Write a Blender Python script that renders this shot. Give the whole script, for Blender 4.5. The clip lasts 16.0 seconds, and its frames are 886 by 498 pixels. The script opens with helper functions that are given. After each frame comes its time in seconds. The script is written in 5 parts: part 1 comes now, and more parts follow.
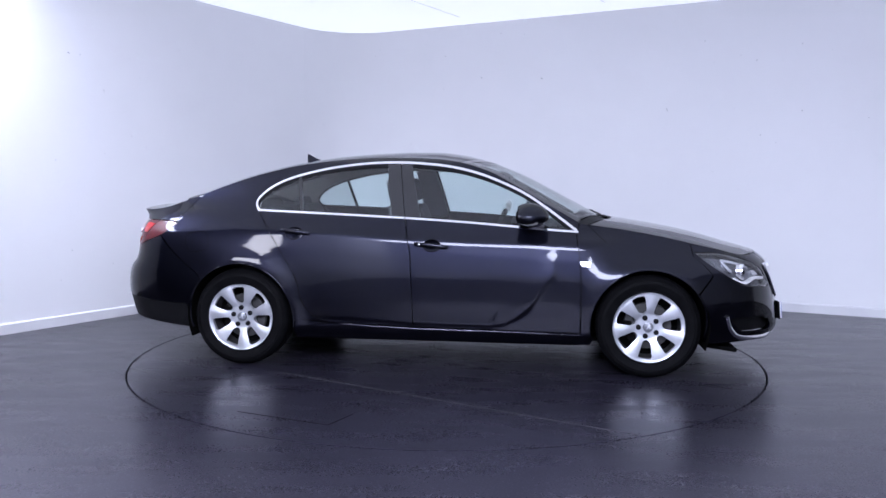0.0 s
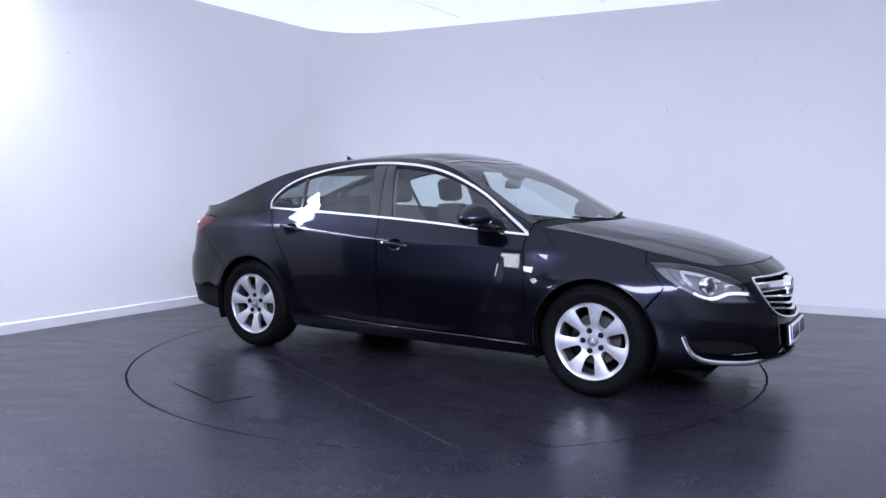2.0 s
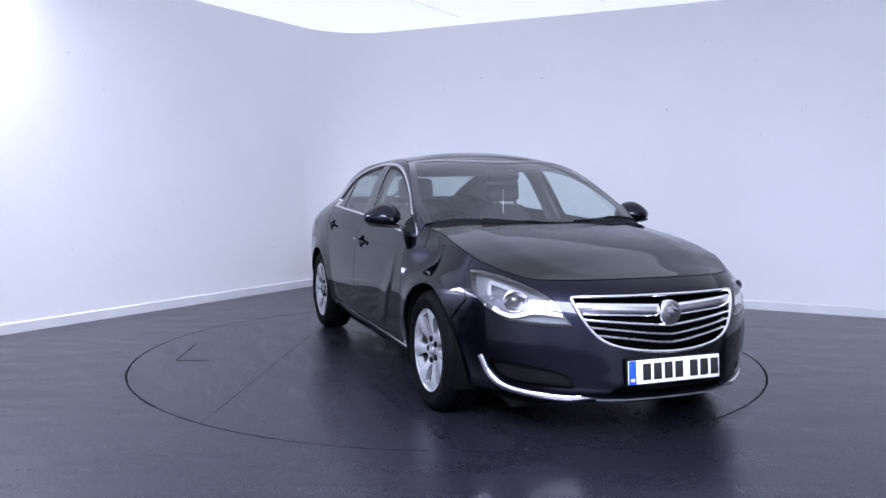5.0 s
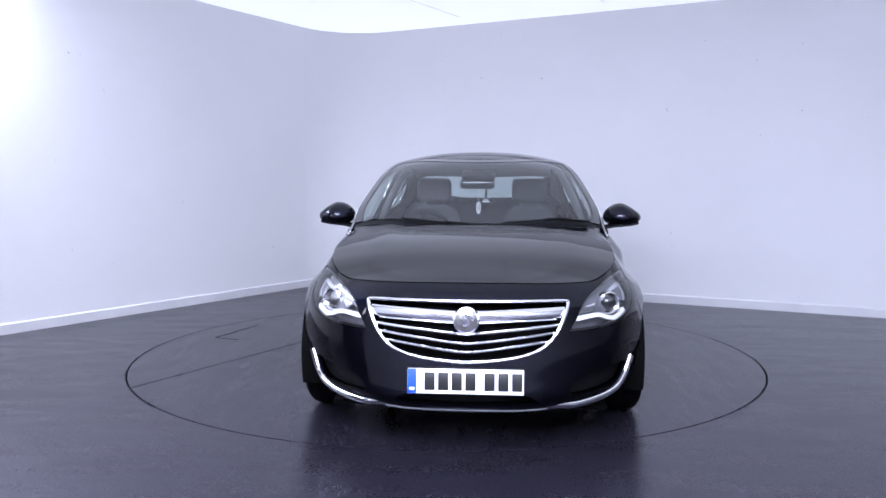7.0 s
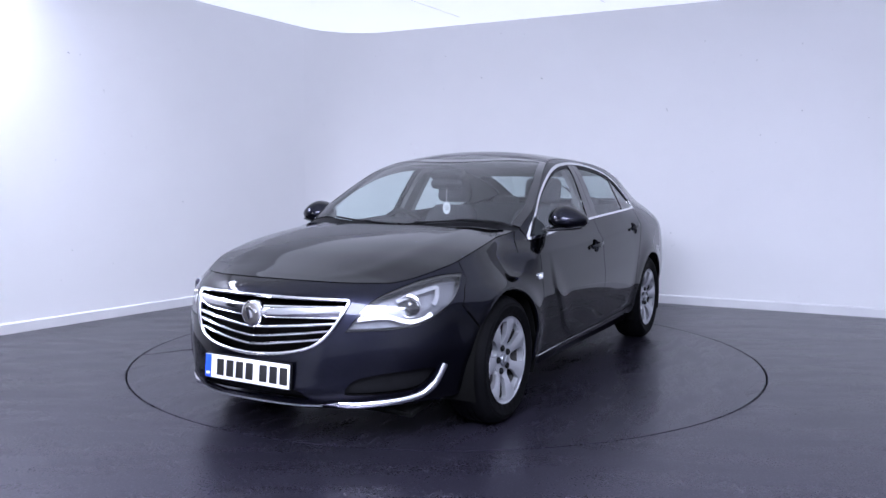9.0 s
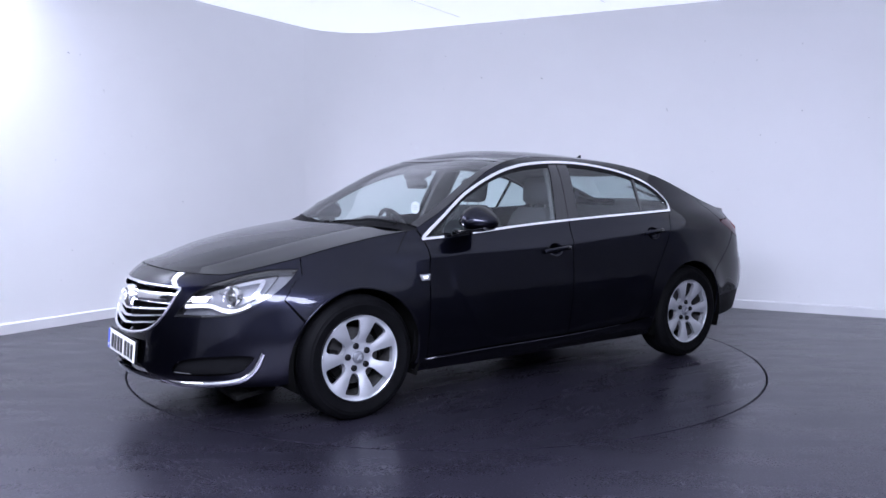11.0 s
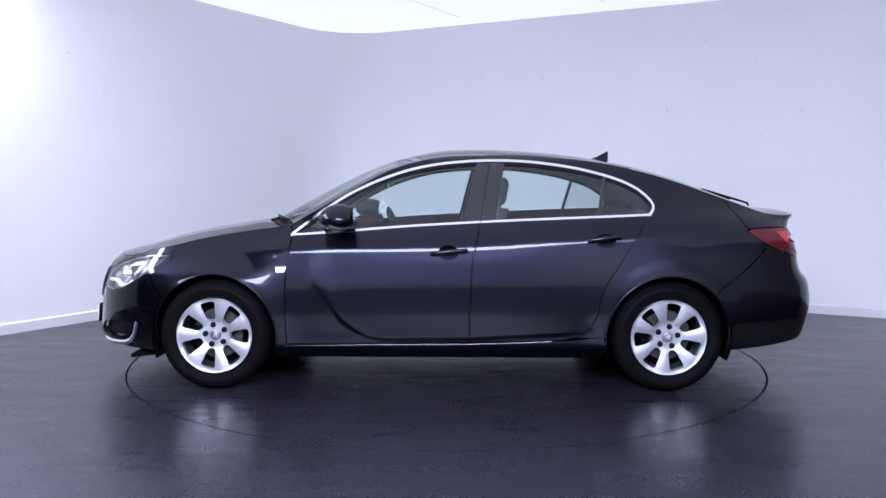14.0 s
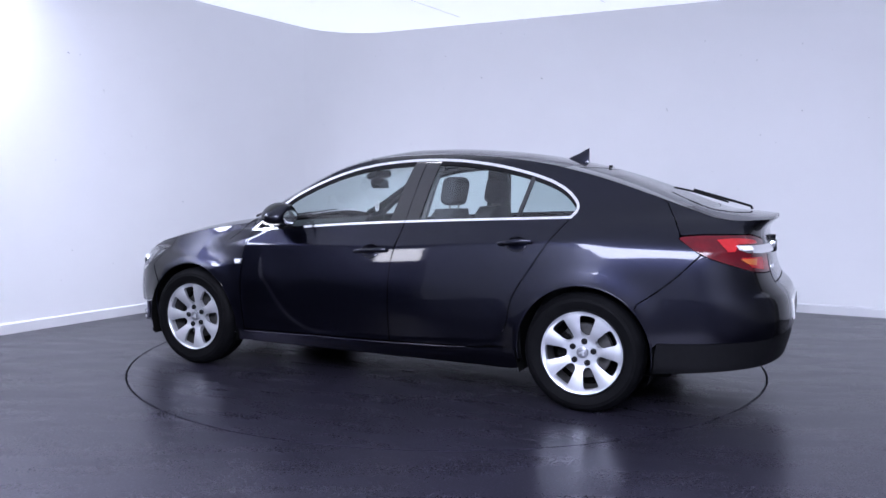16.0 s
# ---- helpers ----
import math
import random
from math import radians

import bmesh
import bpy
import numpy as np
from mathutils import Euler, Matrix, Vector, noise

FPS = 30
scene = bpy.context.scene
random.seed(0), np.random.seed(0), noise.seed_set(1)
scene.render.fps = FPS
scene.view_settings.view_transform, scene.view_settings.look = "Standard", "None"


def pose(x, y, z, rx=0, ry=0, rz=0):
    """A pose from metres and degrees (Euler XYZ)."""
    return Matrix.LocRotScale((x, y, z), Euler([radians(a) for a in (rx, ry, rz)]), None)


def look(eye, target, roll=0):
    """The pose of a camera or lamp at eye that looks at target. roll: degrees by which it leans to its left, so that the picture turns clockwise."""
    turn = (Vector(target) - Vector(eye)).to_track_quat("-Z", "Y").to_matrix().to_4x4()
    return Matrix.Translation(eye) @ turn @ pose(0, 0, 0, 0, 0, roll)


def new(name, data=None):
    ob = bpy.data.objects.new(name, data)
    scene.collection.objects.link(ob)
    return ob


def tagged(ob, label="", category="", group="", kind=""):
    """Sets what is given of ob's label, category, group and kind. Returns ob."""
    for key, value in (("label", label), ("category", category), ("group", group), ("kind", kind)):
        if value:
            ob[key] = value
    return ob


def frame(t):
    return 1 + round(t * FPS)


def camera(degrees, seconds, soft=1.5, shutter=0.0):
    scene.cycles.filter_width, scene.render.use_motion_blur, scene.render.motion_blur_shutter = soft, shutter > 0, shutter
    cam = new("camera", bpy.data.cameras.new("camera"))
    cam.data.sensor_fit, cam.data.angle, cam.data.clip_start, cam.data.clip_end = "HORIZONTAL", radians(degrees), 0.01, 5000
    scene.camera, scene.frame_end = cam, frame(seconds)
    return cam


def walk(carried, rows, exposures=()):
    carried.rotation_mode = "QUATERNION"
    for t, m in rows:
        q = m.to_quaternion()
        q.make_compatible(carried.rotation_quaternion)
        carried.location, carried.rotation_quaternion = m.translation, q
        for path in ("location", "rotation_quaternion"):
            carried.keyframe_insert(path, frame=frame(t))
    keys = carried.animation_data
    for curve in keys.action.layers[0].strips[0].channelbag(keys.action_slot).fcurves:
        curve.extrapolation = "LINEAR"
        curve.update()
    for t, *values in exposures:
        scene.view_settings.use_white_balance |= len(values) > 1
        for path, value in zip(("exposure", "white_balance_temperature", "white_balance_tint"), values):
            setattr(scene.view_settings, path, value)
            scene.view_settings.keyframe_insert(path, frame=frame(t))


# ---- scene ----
cam = camera(58.31, 16.0)
EYE = (0.0, -5.871, 1.2485)
AIM = (EYE[0] - 0.00437, EYE[1] + 1.0, EYE[2] - 0.08141)
walk(cam, [(0.0, look(EYE, AIM, 0.19)), (16.0, look(EYE, AIM, 0.19))], exposures=((0.0, 1.40, 5350, 20), (16.0, 1.40, 5350, 20)))

# ---- world and light ----
world = bpy.data.worlds.new("world")
scene.world = world
world.use_nodes = True
world.node_tree.nodes["Background"].inputs[0].default_value = (0.5, 0.55, 0.65, 1)
world.node_tree.nodes["Background"].inputs[1].default_value = 0.02

# the room: its far corner and the directions of its two walls
CORNER = Vector((-1.347, 4.30, 0))
TO_L = Vector((-0.527, -0.850, 0))
TO_R = Vector((0.897, -0.441, 0))
LEN_L, LEN_R, HIGH = 13.0, 10.0, 3.10


def at_room(a, b, z=0.0):
    """The place a metres along the wall to the left of the far corner and b metres along the other."""
    p = CORNER + TO_L * a + TO_R * b
    return Vector((p.x, p.y, z))


# ---- materials ----
def principled(name, color, rough=0.5, metal=0.0, coat=0.0, spec=0.5):
    m = bpy.data.materials.new(name)
    m.use_nodes = True
    b = m.node_tree.nodes["Principled BSDF"]
    b.inputs["Base Color"].default_value = (*color, 1)
    b.inputs["Roughness"].default_value = rough
    b.inputs["Metallic"].default_value = metal
    b.inputs["Coat Weight"].default_value = coat
    b.inputs["Coat Roughness"].default_value = 0.02
    b.inputs["Specular IOR Level"].default_value = spec
    return m, m.node_tree, b


def noise_node(nt, scale, detail=4.0, rough=0.55, stretch=None):
    tc = nt.nodes.new("ShaderNodeTexCoord")
    n = nt.nodes.new("ShaderNodeTexNoise")
    n.inputs["Scale"].default_value = scale
    n.inputs["Detail"].default_value = detail
    n.inputs["Roughness"].default_value = rough
    if stretch:
        mp = nt.nodes.new("ShaderNodeMapping")
        mp.inputs["Scale"].default_value = stretch
        nt.links.new(tc.outputs["Object"], mp.inputs["Vector"])
        nt.links.new(mp.outputs["Vector"], n.inputs["Vector"])
    else:
        nt.links.new(tc.outputs["Object"], n.inputs["Vector"])
    return n


def ramp_node(nt, src, stops):
    r = nt.nodes.new("ShaderNodeValToRGB")
    while len(r.color_ramp.elements) < len(stops):
        r.color_ramp.elements.new(0.5)
    for e, (pos, col) in zip(r.color_ramp.elements, stops):
        e.position = pos
        e.color = (*col, 1) if len(col) == 3 else col
    nt.links.new(src, r.inputs["Fac"])
    return r


def bump(nt, b, src, strength, distance=0.002):
    n = nt.nodes.new("ShaderNodeBump")
    n.inputs["Strength"].default_value = strength
    n.inputs["Distance"].default_value = distance
    nt.links.new(src, n.inputs["Height"])
    nt.links.new(n.outputs["Normal"], b.inputs["Normal"])


def grey(v):
    return (v, v, v)


def varied(name, c0, c1, scale, rough0, rough1, relief=0.0, relief_scale=200.0, metal=0.0, coat=0.0, spec=0.5):
    """A plain surface whose colour and gloss wander between two values, with a fine relief."""
    m, nt, b = principled(name, c0, rough0, metal, coat, spec)
    n = noise_node(nt, scale, 6.0)
    r = ramp_node(nt, n.outputs["Fac"], ((0.3, c0), (0.7, c1)))
    nt.links.new(r.outputs["Color"], b.inputs["Base Color"])
    n2 = noise_node(nt, scale * 2.7, 5.0)
    q = ramp_node(nt, n2.outputs["Fac"], ((0.3, grey(rough0)), (0.7, grey(rough1))))
    nt.links.new(q.outputs["Color"], b.inputs["Roughness"])
    if relief:
        n3 = noise_node(nt, relief_scale, 3.0)
        bump(nt, b, n3.outputs["Fac"], relief)
    return m


def wall_material():
    """White wall paint with faint roller marks, a few grey scuffs and specks."""
    m = varied("white_wall_paint", (0.81, 0.81, 0.82), (0.785, 0.785, 0.796), 1.3, 0.55, 0.7, 0.12, 160.0)
    nt = m.node_tree
    b = nt.nodes["Principled BSDF"]
    src = b.inputs["Base Color"].links[0].from_socket
    n = noise_node(nt, 22.0, 2.0, 0.5)
    r = ramp_node(nt, n.outputs["Fac"], ((0.765, grey(1.0)), (0.80, grey(0.62))))
    mix = nt.nodes.new("ShaderNodeMix")
    mix.data_type, mix.blend_type = "RGBA", "MULTIPLY"
    mix.inputs[0].default_value = 1.0
    nt.links.new(src, mix.inputs[6])
    nt.links.new(r.outputs["Color"], mix.inputs[7])
    nt.links.new(mix.outputs[2], b.inputs["Base Color"])
    return m


def floor_material(name, seed):
    """Dark rubber flooring, polished by use, with fine pale flecks."""
    m, nt, b = principled(name, (0.1, 0.1, 0.11), 0.35)
    n = noise_node(nt, 0.9 + seed, 7.0, 0.6)
    base = ramp_node(nt, n.outputs["Fac"], ((0.32, (0.0050, 0.0046, 0.0072)), (0.68, (0.0085, 0.0078, 0.0122))))
    fleck = noise_node(nt, 105.0, 2.0, 0.6)
    fr = ramp_node(nt, fleck.outputs["Fac"], ((0.58, grey(0.0)), (0.70, grey(1.0))))
    mix = nt.nodes.new("ShaderNodeMix")
    mix.data_type = "RGBA"
    nt.links.new(fr.outputs["Color"], mix.inputs[0])
    nt.links.new(base.outputs["Color"], mix.inputs[6])
    mix.inputs[7].default_value = (0.075, 0.071, 0.105, 1)
    nt.links.new(mix.outputs[2], b.inputs["Base Color"])
    # worn polish: broad bands and a fine grain in the gloss
    n2 = noise_node(nt, 1.7 + seed, 3.0, 0.5, (1.0, 3.0, 1.0))
    rr = ramp_node(nt, n2.outputs["Fac"], ((0.3, grey(0.235)), (0.7, grey(0.295))))
    n4 = noise_node(nt, 75.0, 2.0, 0.6)
    r4 = ramp_node(nt, n4.outputs["Fac"], ((0.35, grey(0.0)), (0.70, grey(0.05))))
    add = nt.nodes.new("ShaderNodeMath")
    add.operation = "ADD"
    nt.links.new(rr.outputs["Color"], add.inputs[0])
    nt.links.new(r4.outputs["Color"], add.inputs[1])
    nt.links.new(add.outputs[0], b.inputs["Roughness"])
    b.inputs["Specular IOR Level"].default_value = 0.45
    b.inputs["Specular Tint"].default_value = (0.78, 0.73, 1.0, 1)
    return m


def glass_material(name, tint):
    """A thin tinted pane: clear with a mirror's gloss."""
    m = bpy.data.materials.new(name)
    m.use_nodes = True
    nt = m.node_tree
    nt.nodes.clear()
    out = nt.nodes.new("ShaderNodeOutputMaterial")
    tr = nt.nodes.new("ShaderNodeBsdfTransparent")
    tr.inputs[0].default_value = (*tint, 1)
    gl = nt.nodes.new("ShaderNodeBsdfGlossy")
    gl.inputs["Roughness"].default_value = 0.015
    lw = nt.nodes.new("ShaderNodeLayerWeight")
    lw.inputs["Blend"].default_value = 0.5
    po = nt.nodes.new("ShaderNodeMath")
    po.operation = "POWER"
    po.inputs[1].default_value = 4.2
    nt.links.new(lw.outputs["Facing"], po.inputs[0])
    fr = nt.nodes.new("ShaderNodeMath")
    fr.operation = "MULTIPLY_ADD"
    fr.inputs[1].default_value = 0.90
    fr.inputs[2].default_value = 0.075
    nt.links.new(po.outputs[0], fr.inputs[0])
    mx = nt.nodes.new("ShaderNodeMixShader")
    nt.links.new(fr.outputs[0], mx.inputs[0])
    nt.links.new(tr.outputs[0], mx.inputs[1])
    nt.links.new(gl.outputs[0], mx.inputs[2])
    nt.links.new(mx.outputs[0], out.inputs[0])
    return m


def paint_material():
    """Black metallic lacquer: fine flakes under a clear coat."""
    m, nt, b = principled("black_car_paint", (0.012, 0.012, 0.014), 0.45, 0.0, 1.0, 0.5)
    n = noise_node(nt, 900.0, 2.0)
    r = ramp_node(nt, n.outputs["Fac"], ((0.35, (0.0048, 0.0051, 0.0100)), (0.75, (0.0158, 0.0166, 0.0295))))
    nt.links.new(r.outputs["Color"], b.inputs["Base Color"])
    b.inputs["Metallic"].default_value = 1.0
    b.inputs["Roughness"].default_value = 0.34
    b.inputs["Specular Tint"].default_value = (0.16, 0.16, 0.22, 1)
    b.inputs["Coat IOR"].default_value = 1.35
    n2 = noise_node(nt, 5.0, 6.0)
    q = ramp_node(nt, n2.outputs["Fac"], ((0.3, grey(0.03)), (0.7, grey(0.065))))
    nt.links.new(q.outputs["Color"], b.inputs["Coat Roughness"])
    return m


def emitter(name, color, strength):
    m, nt, b = principled(name, color, 0.5)
    b.inputs["Emission Color"].default_value = (*color, 1)
    b.inputs["Emission Strength"].default_value = strength
    return m


WALL = wall_material()
# emission is added to lift the ceiling above the walls in brightness
CEIL = varied("white_ceiling_added_glow", (0.82, 0.82, 0.83), (0.78, 0.78, 0.80), 0.8, 0.6, 0.75, 0.1, 120.0)
CEIL.node_tree.nodes["Principled BSDF"].inputs["Emission Color"].default_value = (1.0, 0.99, 0.98, 1)
CEIL.node_tree.nodes["Principled BSDF"].inputs["Emission Strength"].default_value = 0.27
FLOOR = floor_material("dark_rubber_floor", 0.0)
DISC = floor_material("dark_turntable_rubber", 0.35)
DARK = varied("recess_shade_paint", (0.035, 0.035, 0.04), (0.025, 0.025, 0.03), 0.7, 0.6, 0.8)
# unseen walls take this grey to dim what the car body reflects
GREYW = varied("reflection_dimming_wall_grey", (0.30, 0.30, 0.31), (0.25, 0.25, 0.26), 0.9, 0.6, 0.75, 0.1, 150.0)
TRIMW = varied("white_gloss_trim", (0.74, 0.74, 0.75), (0.66, 0.66, 0.68), 3.0, 0.35, 0.5)
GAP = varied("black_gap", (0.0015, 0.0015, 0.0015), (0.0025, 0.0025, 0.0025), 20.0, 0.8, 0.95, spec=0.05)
PAINT = paint_material()
GLASS = glass_material("tinted_car_glass", (0.83, 0.92, 0.91))
SCREEN = glass_material("clear_windscreen_glass", (0.84, 0.91, 0.90))
DIM = glass_material("dark_rear_glass", (0.62, 0.70, 0.69))
LENS = glass_material("clear_lamp_lens", (0.92, 0.92, 0.93))
CHROME = varied("polished_chrome", (0.93, 0.93, 0.94), (0.88, 0.88, 0.89), 30.0, 0.07, 0.12, metal=1.0)
ALLOY = varied("silver_painted_alloy", (0.47, 0.48, 0.51), (0.41, 0.42, 0.45), 9.0, 0.40, 0.46, metal=0.7, coat=0.2)
TYRE = varied("black_tyre_rubber", (0.0016, 0.0016, 0.0020), (0.0034, 0.0034, 0.0040), 14.0, 0.5, 0.7, 0.15, 180.0, spec=0.04)
PLASTIC = varied("black_grained_plastic", (0.003, 0.003, 0.0036), (0.005, 0.005, 0.0058), 40.0, 0.42, 0.58, 0.2, 400.0, spec=0.10)
GLOSSB = varied("gloss_black_plastic", (0.006, 0.006, 0.007), (0.010, 0.010, 0.011), 30.0, 0.08, 0.14, coat=0.5)
CLOTH = varied("dark_grey_seat_cloth", (0.030, 0.030, 0.034), (0.048, 0.048, 0.053), 60.0, 0.8, 0.95, 0.4, 700.0)
LINER = varied("light_grey_headliner", (0.11, 0.11, 0.11), (0.09, 0.09, 0.09), 40.0, 0.85, 0.95, 0.2, 500.0)
SEAM = varied("worn_seam_rubber", (0.030, 0.029, 0.033), (0.016, 0.016, 0.018), 6.0, 0.4, 0.5)
# darker than the rim face: stands for the shade behind the spokes
SHADED = varied("shade_darkened_alloy", (0.060, 0.058, 0.058), (0.030, 0.029, 0.030), 24.0, 0.5, 0.7, metal=0.6)
STEEL = varied("grey_brake_steel", (0.30, 0.29, 0.28), (0.20, 0.19, 0.18), 40.0, 0.35, 0.5, metal=1.0)
REDLENS = varied("red_lamp_plastic", (0.34, 0.008, 0.010), (0.26, 0.006, 0.008), 20.0, 0.10, 0.16, coat=0.2, spec=0.3)
DEEPRED = varied("smoked_red_lamp_plastic", (0.075, 0.003, 0.006), (0.050, 0.002, 0.005), 20.0, 0.10, 0.16, coat=0.15, spec=0.25)
AMBER = varied("amber_lamp_plastic", (0.42, 0.12, 0.02), (0.36, 0.09, 0.02), 20.0, 0.12, 0.2, coat=0.6)
SILVER = varied("satin_lamp_silver", (0.62, 0.63, 0.66), (0.54, 0.55, 0.58), 40.0, 0.16, 0.26, metal=0.9)
LAMPGREY = varied("grey_lamp_housing", (0.20, 0.205, 0.23), (0.15, 0.155, 0.17), 30.0, 0.28, 0.38, metal=0.6)
WHITEP = varied("white_plate_plastic", (0.78, 0.78, 0.78), (0.74, 0.74, 0.74), 30.0, 0.3, 0.4)
BLUEP = varied("blue_plate_plastic", (0.02, 0.07, 0.55), (0.02, 0.06, 0.48), 30.0, 0.3, 0.4)
INK = varied("black_plate_ink", (0.010, 0.010, 0.010), (0.014, 0.014, 0.014), 30.0, 0.3, 0.4)


# ---- mesh helpers ----
def mesh_object(name, verts, faces, mat, parent=None, label="", smooth=True, normals=None, mats=None, mat_ids=None):
    me = bpy.data.meshes.new(name)
    me.from_pydata([tuple(v) for v in verts], [], [tuple(f) for f in faces])
    for m in (mats or [mat]):
        me.materials.append(m)
    if mat_ids is not None:
        me.polygons.foreach_set("material_index", mat_ids)
    if smooth:
        me.polygons.foreach_set("use_smooth", [True] * len(me.polygons))
    me.update()
    if normals is not None:
        me.normals_split_custom_set_from_vertices([tuple(n) for n in normals])
    ob = new(name, me)
    if parent:
        ob.parent = parent
    if label:
        ob["label"] = label
    return ob


def part(name, bm, mat, parent=None, label="", smooth=None):
    """Links a bmesh as one mesh object; edges sharper than the angle stay crisp."""
    bmesh.ops.recalc_face_normals(bm, faces=bm.faces)
    me = bpy.data.meshes.new(name)
    bm.to_mesh(me)
    bm.free()
    for m in (mat if isinstance(mat, (list, tuple)) else [mat]):
        me.materials.append(m)
    me.polygons.foreach_set("use_smooth", [True] * len(me.polygons))
    me.set_sharp_from_angle(angle=radians(smooth if smooth else 35))
    ob = new(name, me)
    if parent:
        ob.parent = parent
    if label:
        ob["label"] = label
    return ob


def box(bm, size, m=None, bevel=0.0, seg=2):
    r = bmesh.ops.create_cube(bm, size=1.0, matrix=(m or Matrix()) @ Matrix.Diagonal((*size, 1)))
    if bevel:
        es = list({e for v in r["verts"] for e in v.link_edges})
        bmesh.ops.bevel(bm, geom=es, offset=bevel, segments=seg, affect="EDGES", profile=0.5)


def tube_mesh(points, radius, sides=8, closed=False, flat=None, ups=None):
    """Verts and faces of a bar along points. flat: (half width along up, half depth)."""
    pts = [Vector(p) for p in points]
    n = len(pts)
    verts, faces = [], []
    for i, p in enumerate(pts):
        a = pts[(i - 1) % n] if closed or i else pts[0]
        b = pts[(i + 1) % n] if closed or i < n - 1 else pts[-1]
        t = (b - a).normalized()
        up = Vector(ups[i]) if ups is not None else (Vector((0, 0, 1)) if abs(t.z) < 0.95 else Vector((1, 0, 0)))
        side = t.cross(up).normalized()
        up = side.cross(t).normalized()
        ra, rb = flat if flat else (radius, radius)
        for k in range(sides):
            w = 2 * math.pi * (k + 0.5) / sides
            verts.append(p + side * math.cos(w) * ra + up * math.sin(w) * rb)
    m = n if closed else n - 1
    for i in range(m):
        for k in range(sides):
            j, l = (i + 1) % n, (k + 1) % sides
            faces.append((i * sides + k, i * sides + l, j * sides + l, j * sides + k))
    if not closed:
        faces.append(tuple(range(sides))[::-1])
        faces.append(tuple((n - 1) * sides + k for k in range(sides)))
    return verts, faces


def bar(name, points, radius, mat, parent=None, label="", sides=8, closed=False, flat=None, ups=None):
    v, f = tube_mesh(points, radius, sides, closed, flat, ups)
    bm = bmesh.new()
    bv = [bm.verts.new(p) for p in v]
    for q in f:
        bm.faces.new([bv[i] for i in q])
    return part(name, bm, mat, parent, label, 50)


def lathe(bm, profile, seg=48, axis="y"):
    """Turn a profile of (radius, along) about the y axis."""
    rings = []
    for r, a in profile:
        rings.append([bm.verts.new((r * math.cos(2 * math.pi * k / seg), a, r * math.sin(2 * math.pi * k / seg))) for k in range(seg)])
    for p, q in zip(rings, rings[1:]):
        for k in range(seg):
            bm.faces.new((p[k], p[(k + 1) % seg], q[(k + 1) % seg], q[k]))
    return rings


# ---- the room ----
def prism(name, outline, z0, z1, mat, kind="structure", label="", category="", smooth=30):
    bm = bmesh.new()
    lo = [bm.verts.new((p[0], p[1], z0)) for p in outline]
    hi = [bm.verts.new((p[0], p[1], z1)) for p in outline]
    n = len(lo)
    bm.faces.new(lo)
    bm.faces.new(hi)
    for i in range(n):
        bm.faces.new((lo[i], lo[(i + 1) % n], hi[(i + 1) % n], hi[i]))
    return tagged(part(name, bm, mat, None, "", smooth), label, category, "", kind)


def corner_arc(radius, out=0.0, n=14):
    """The rounded far corner, from the left wall to the other; out: metres outside its face."""
    half = TO_L.angle(TO_R) / 2
    tangent = radius / math.tan(half)
    mid = (TO_L + TO_R).normalized()
    c = CORNER + mid * (radius / math.sin(half))
    a0 = (CORNER + TO_L * tangent - c)
    a1 = (CORNER + TO_R * tangent - c)
    w0, w1 = math.atan2(a0.y, a0.x), math.atan2(a1.y, a1.x)
    if w1 > w0:
        w1 -= 2 * math.pi
    pts = []
    for i in range(n + 1):
        w = w0 + (w1 - w0) * i / n
        pts.append(c + Vector((math.cos(w), math.sin(w), 0)) * (radius + out))
    return pts, tangent


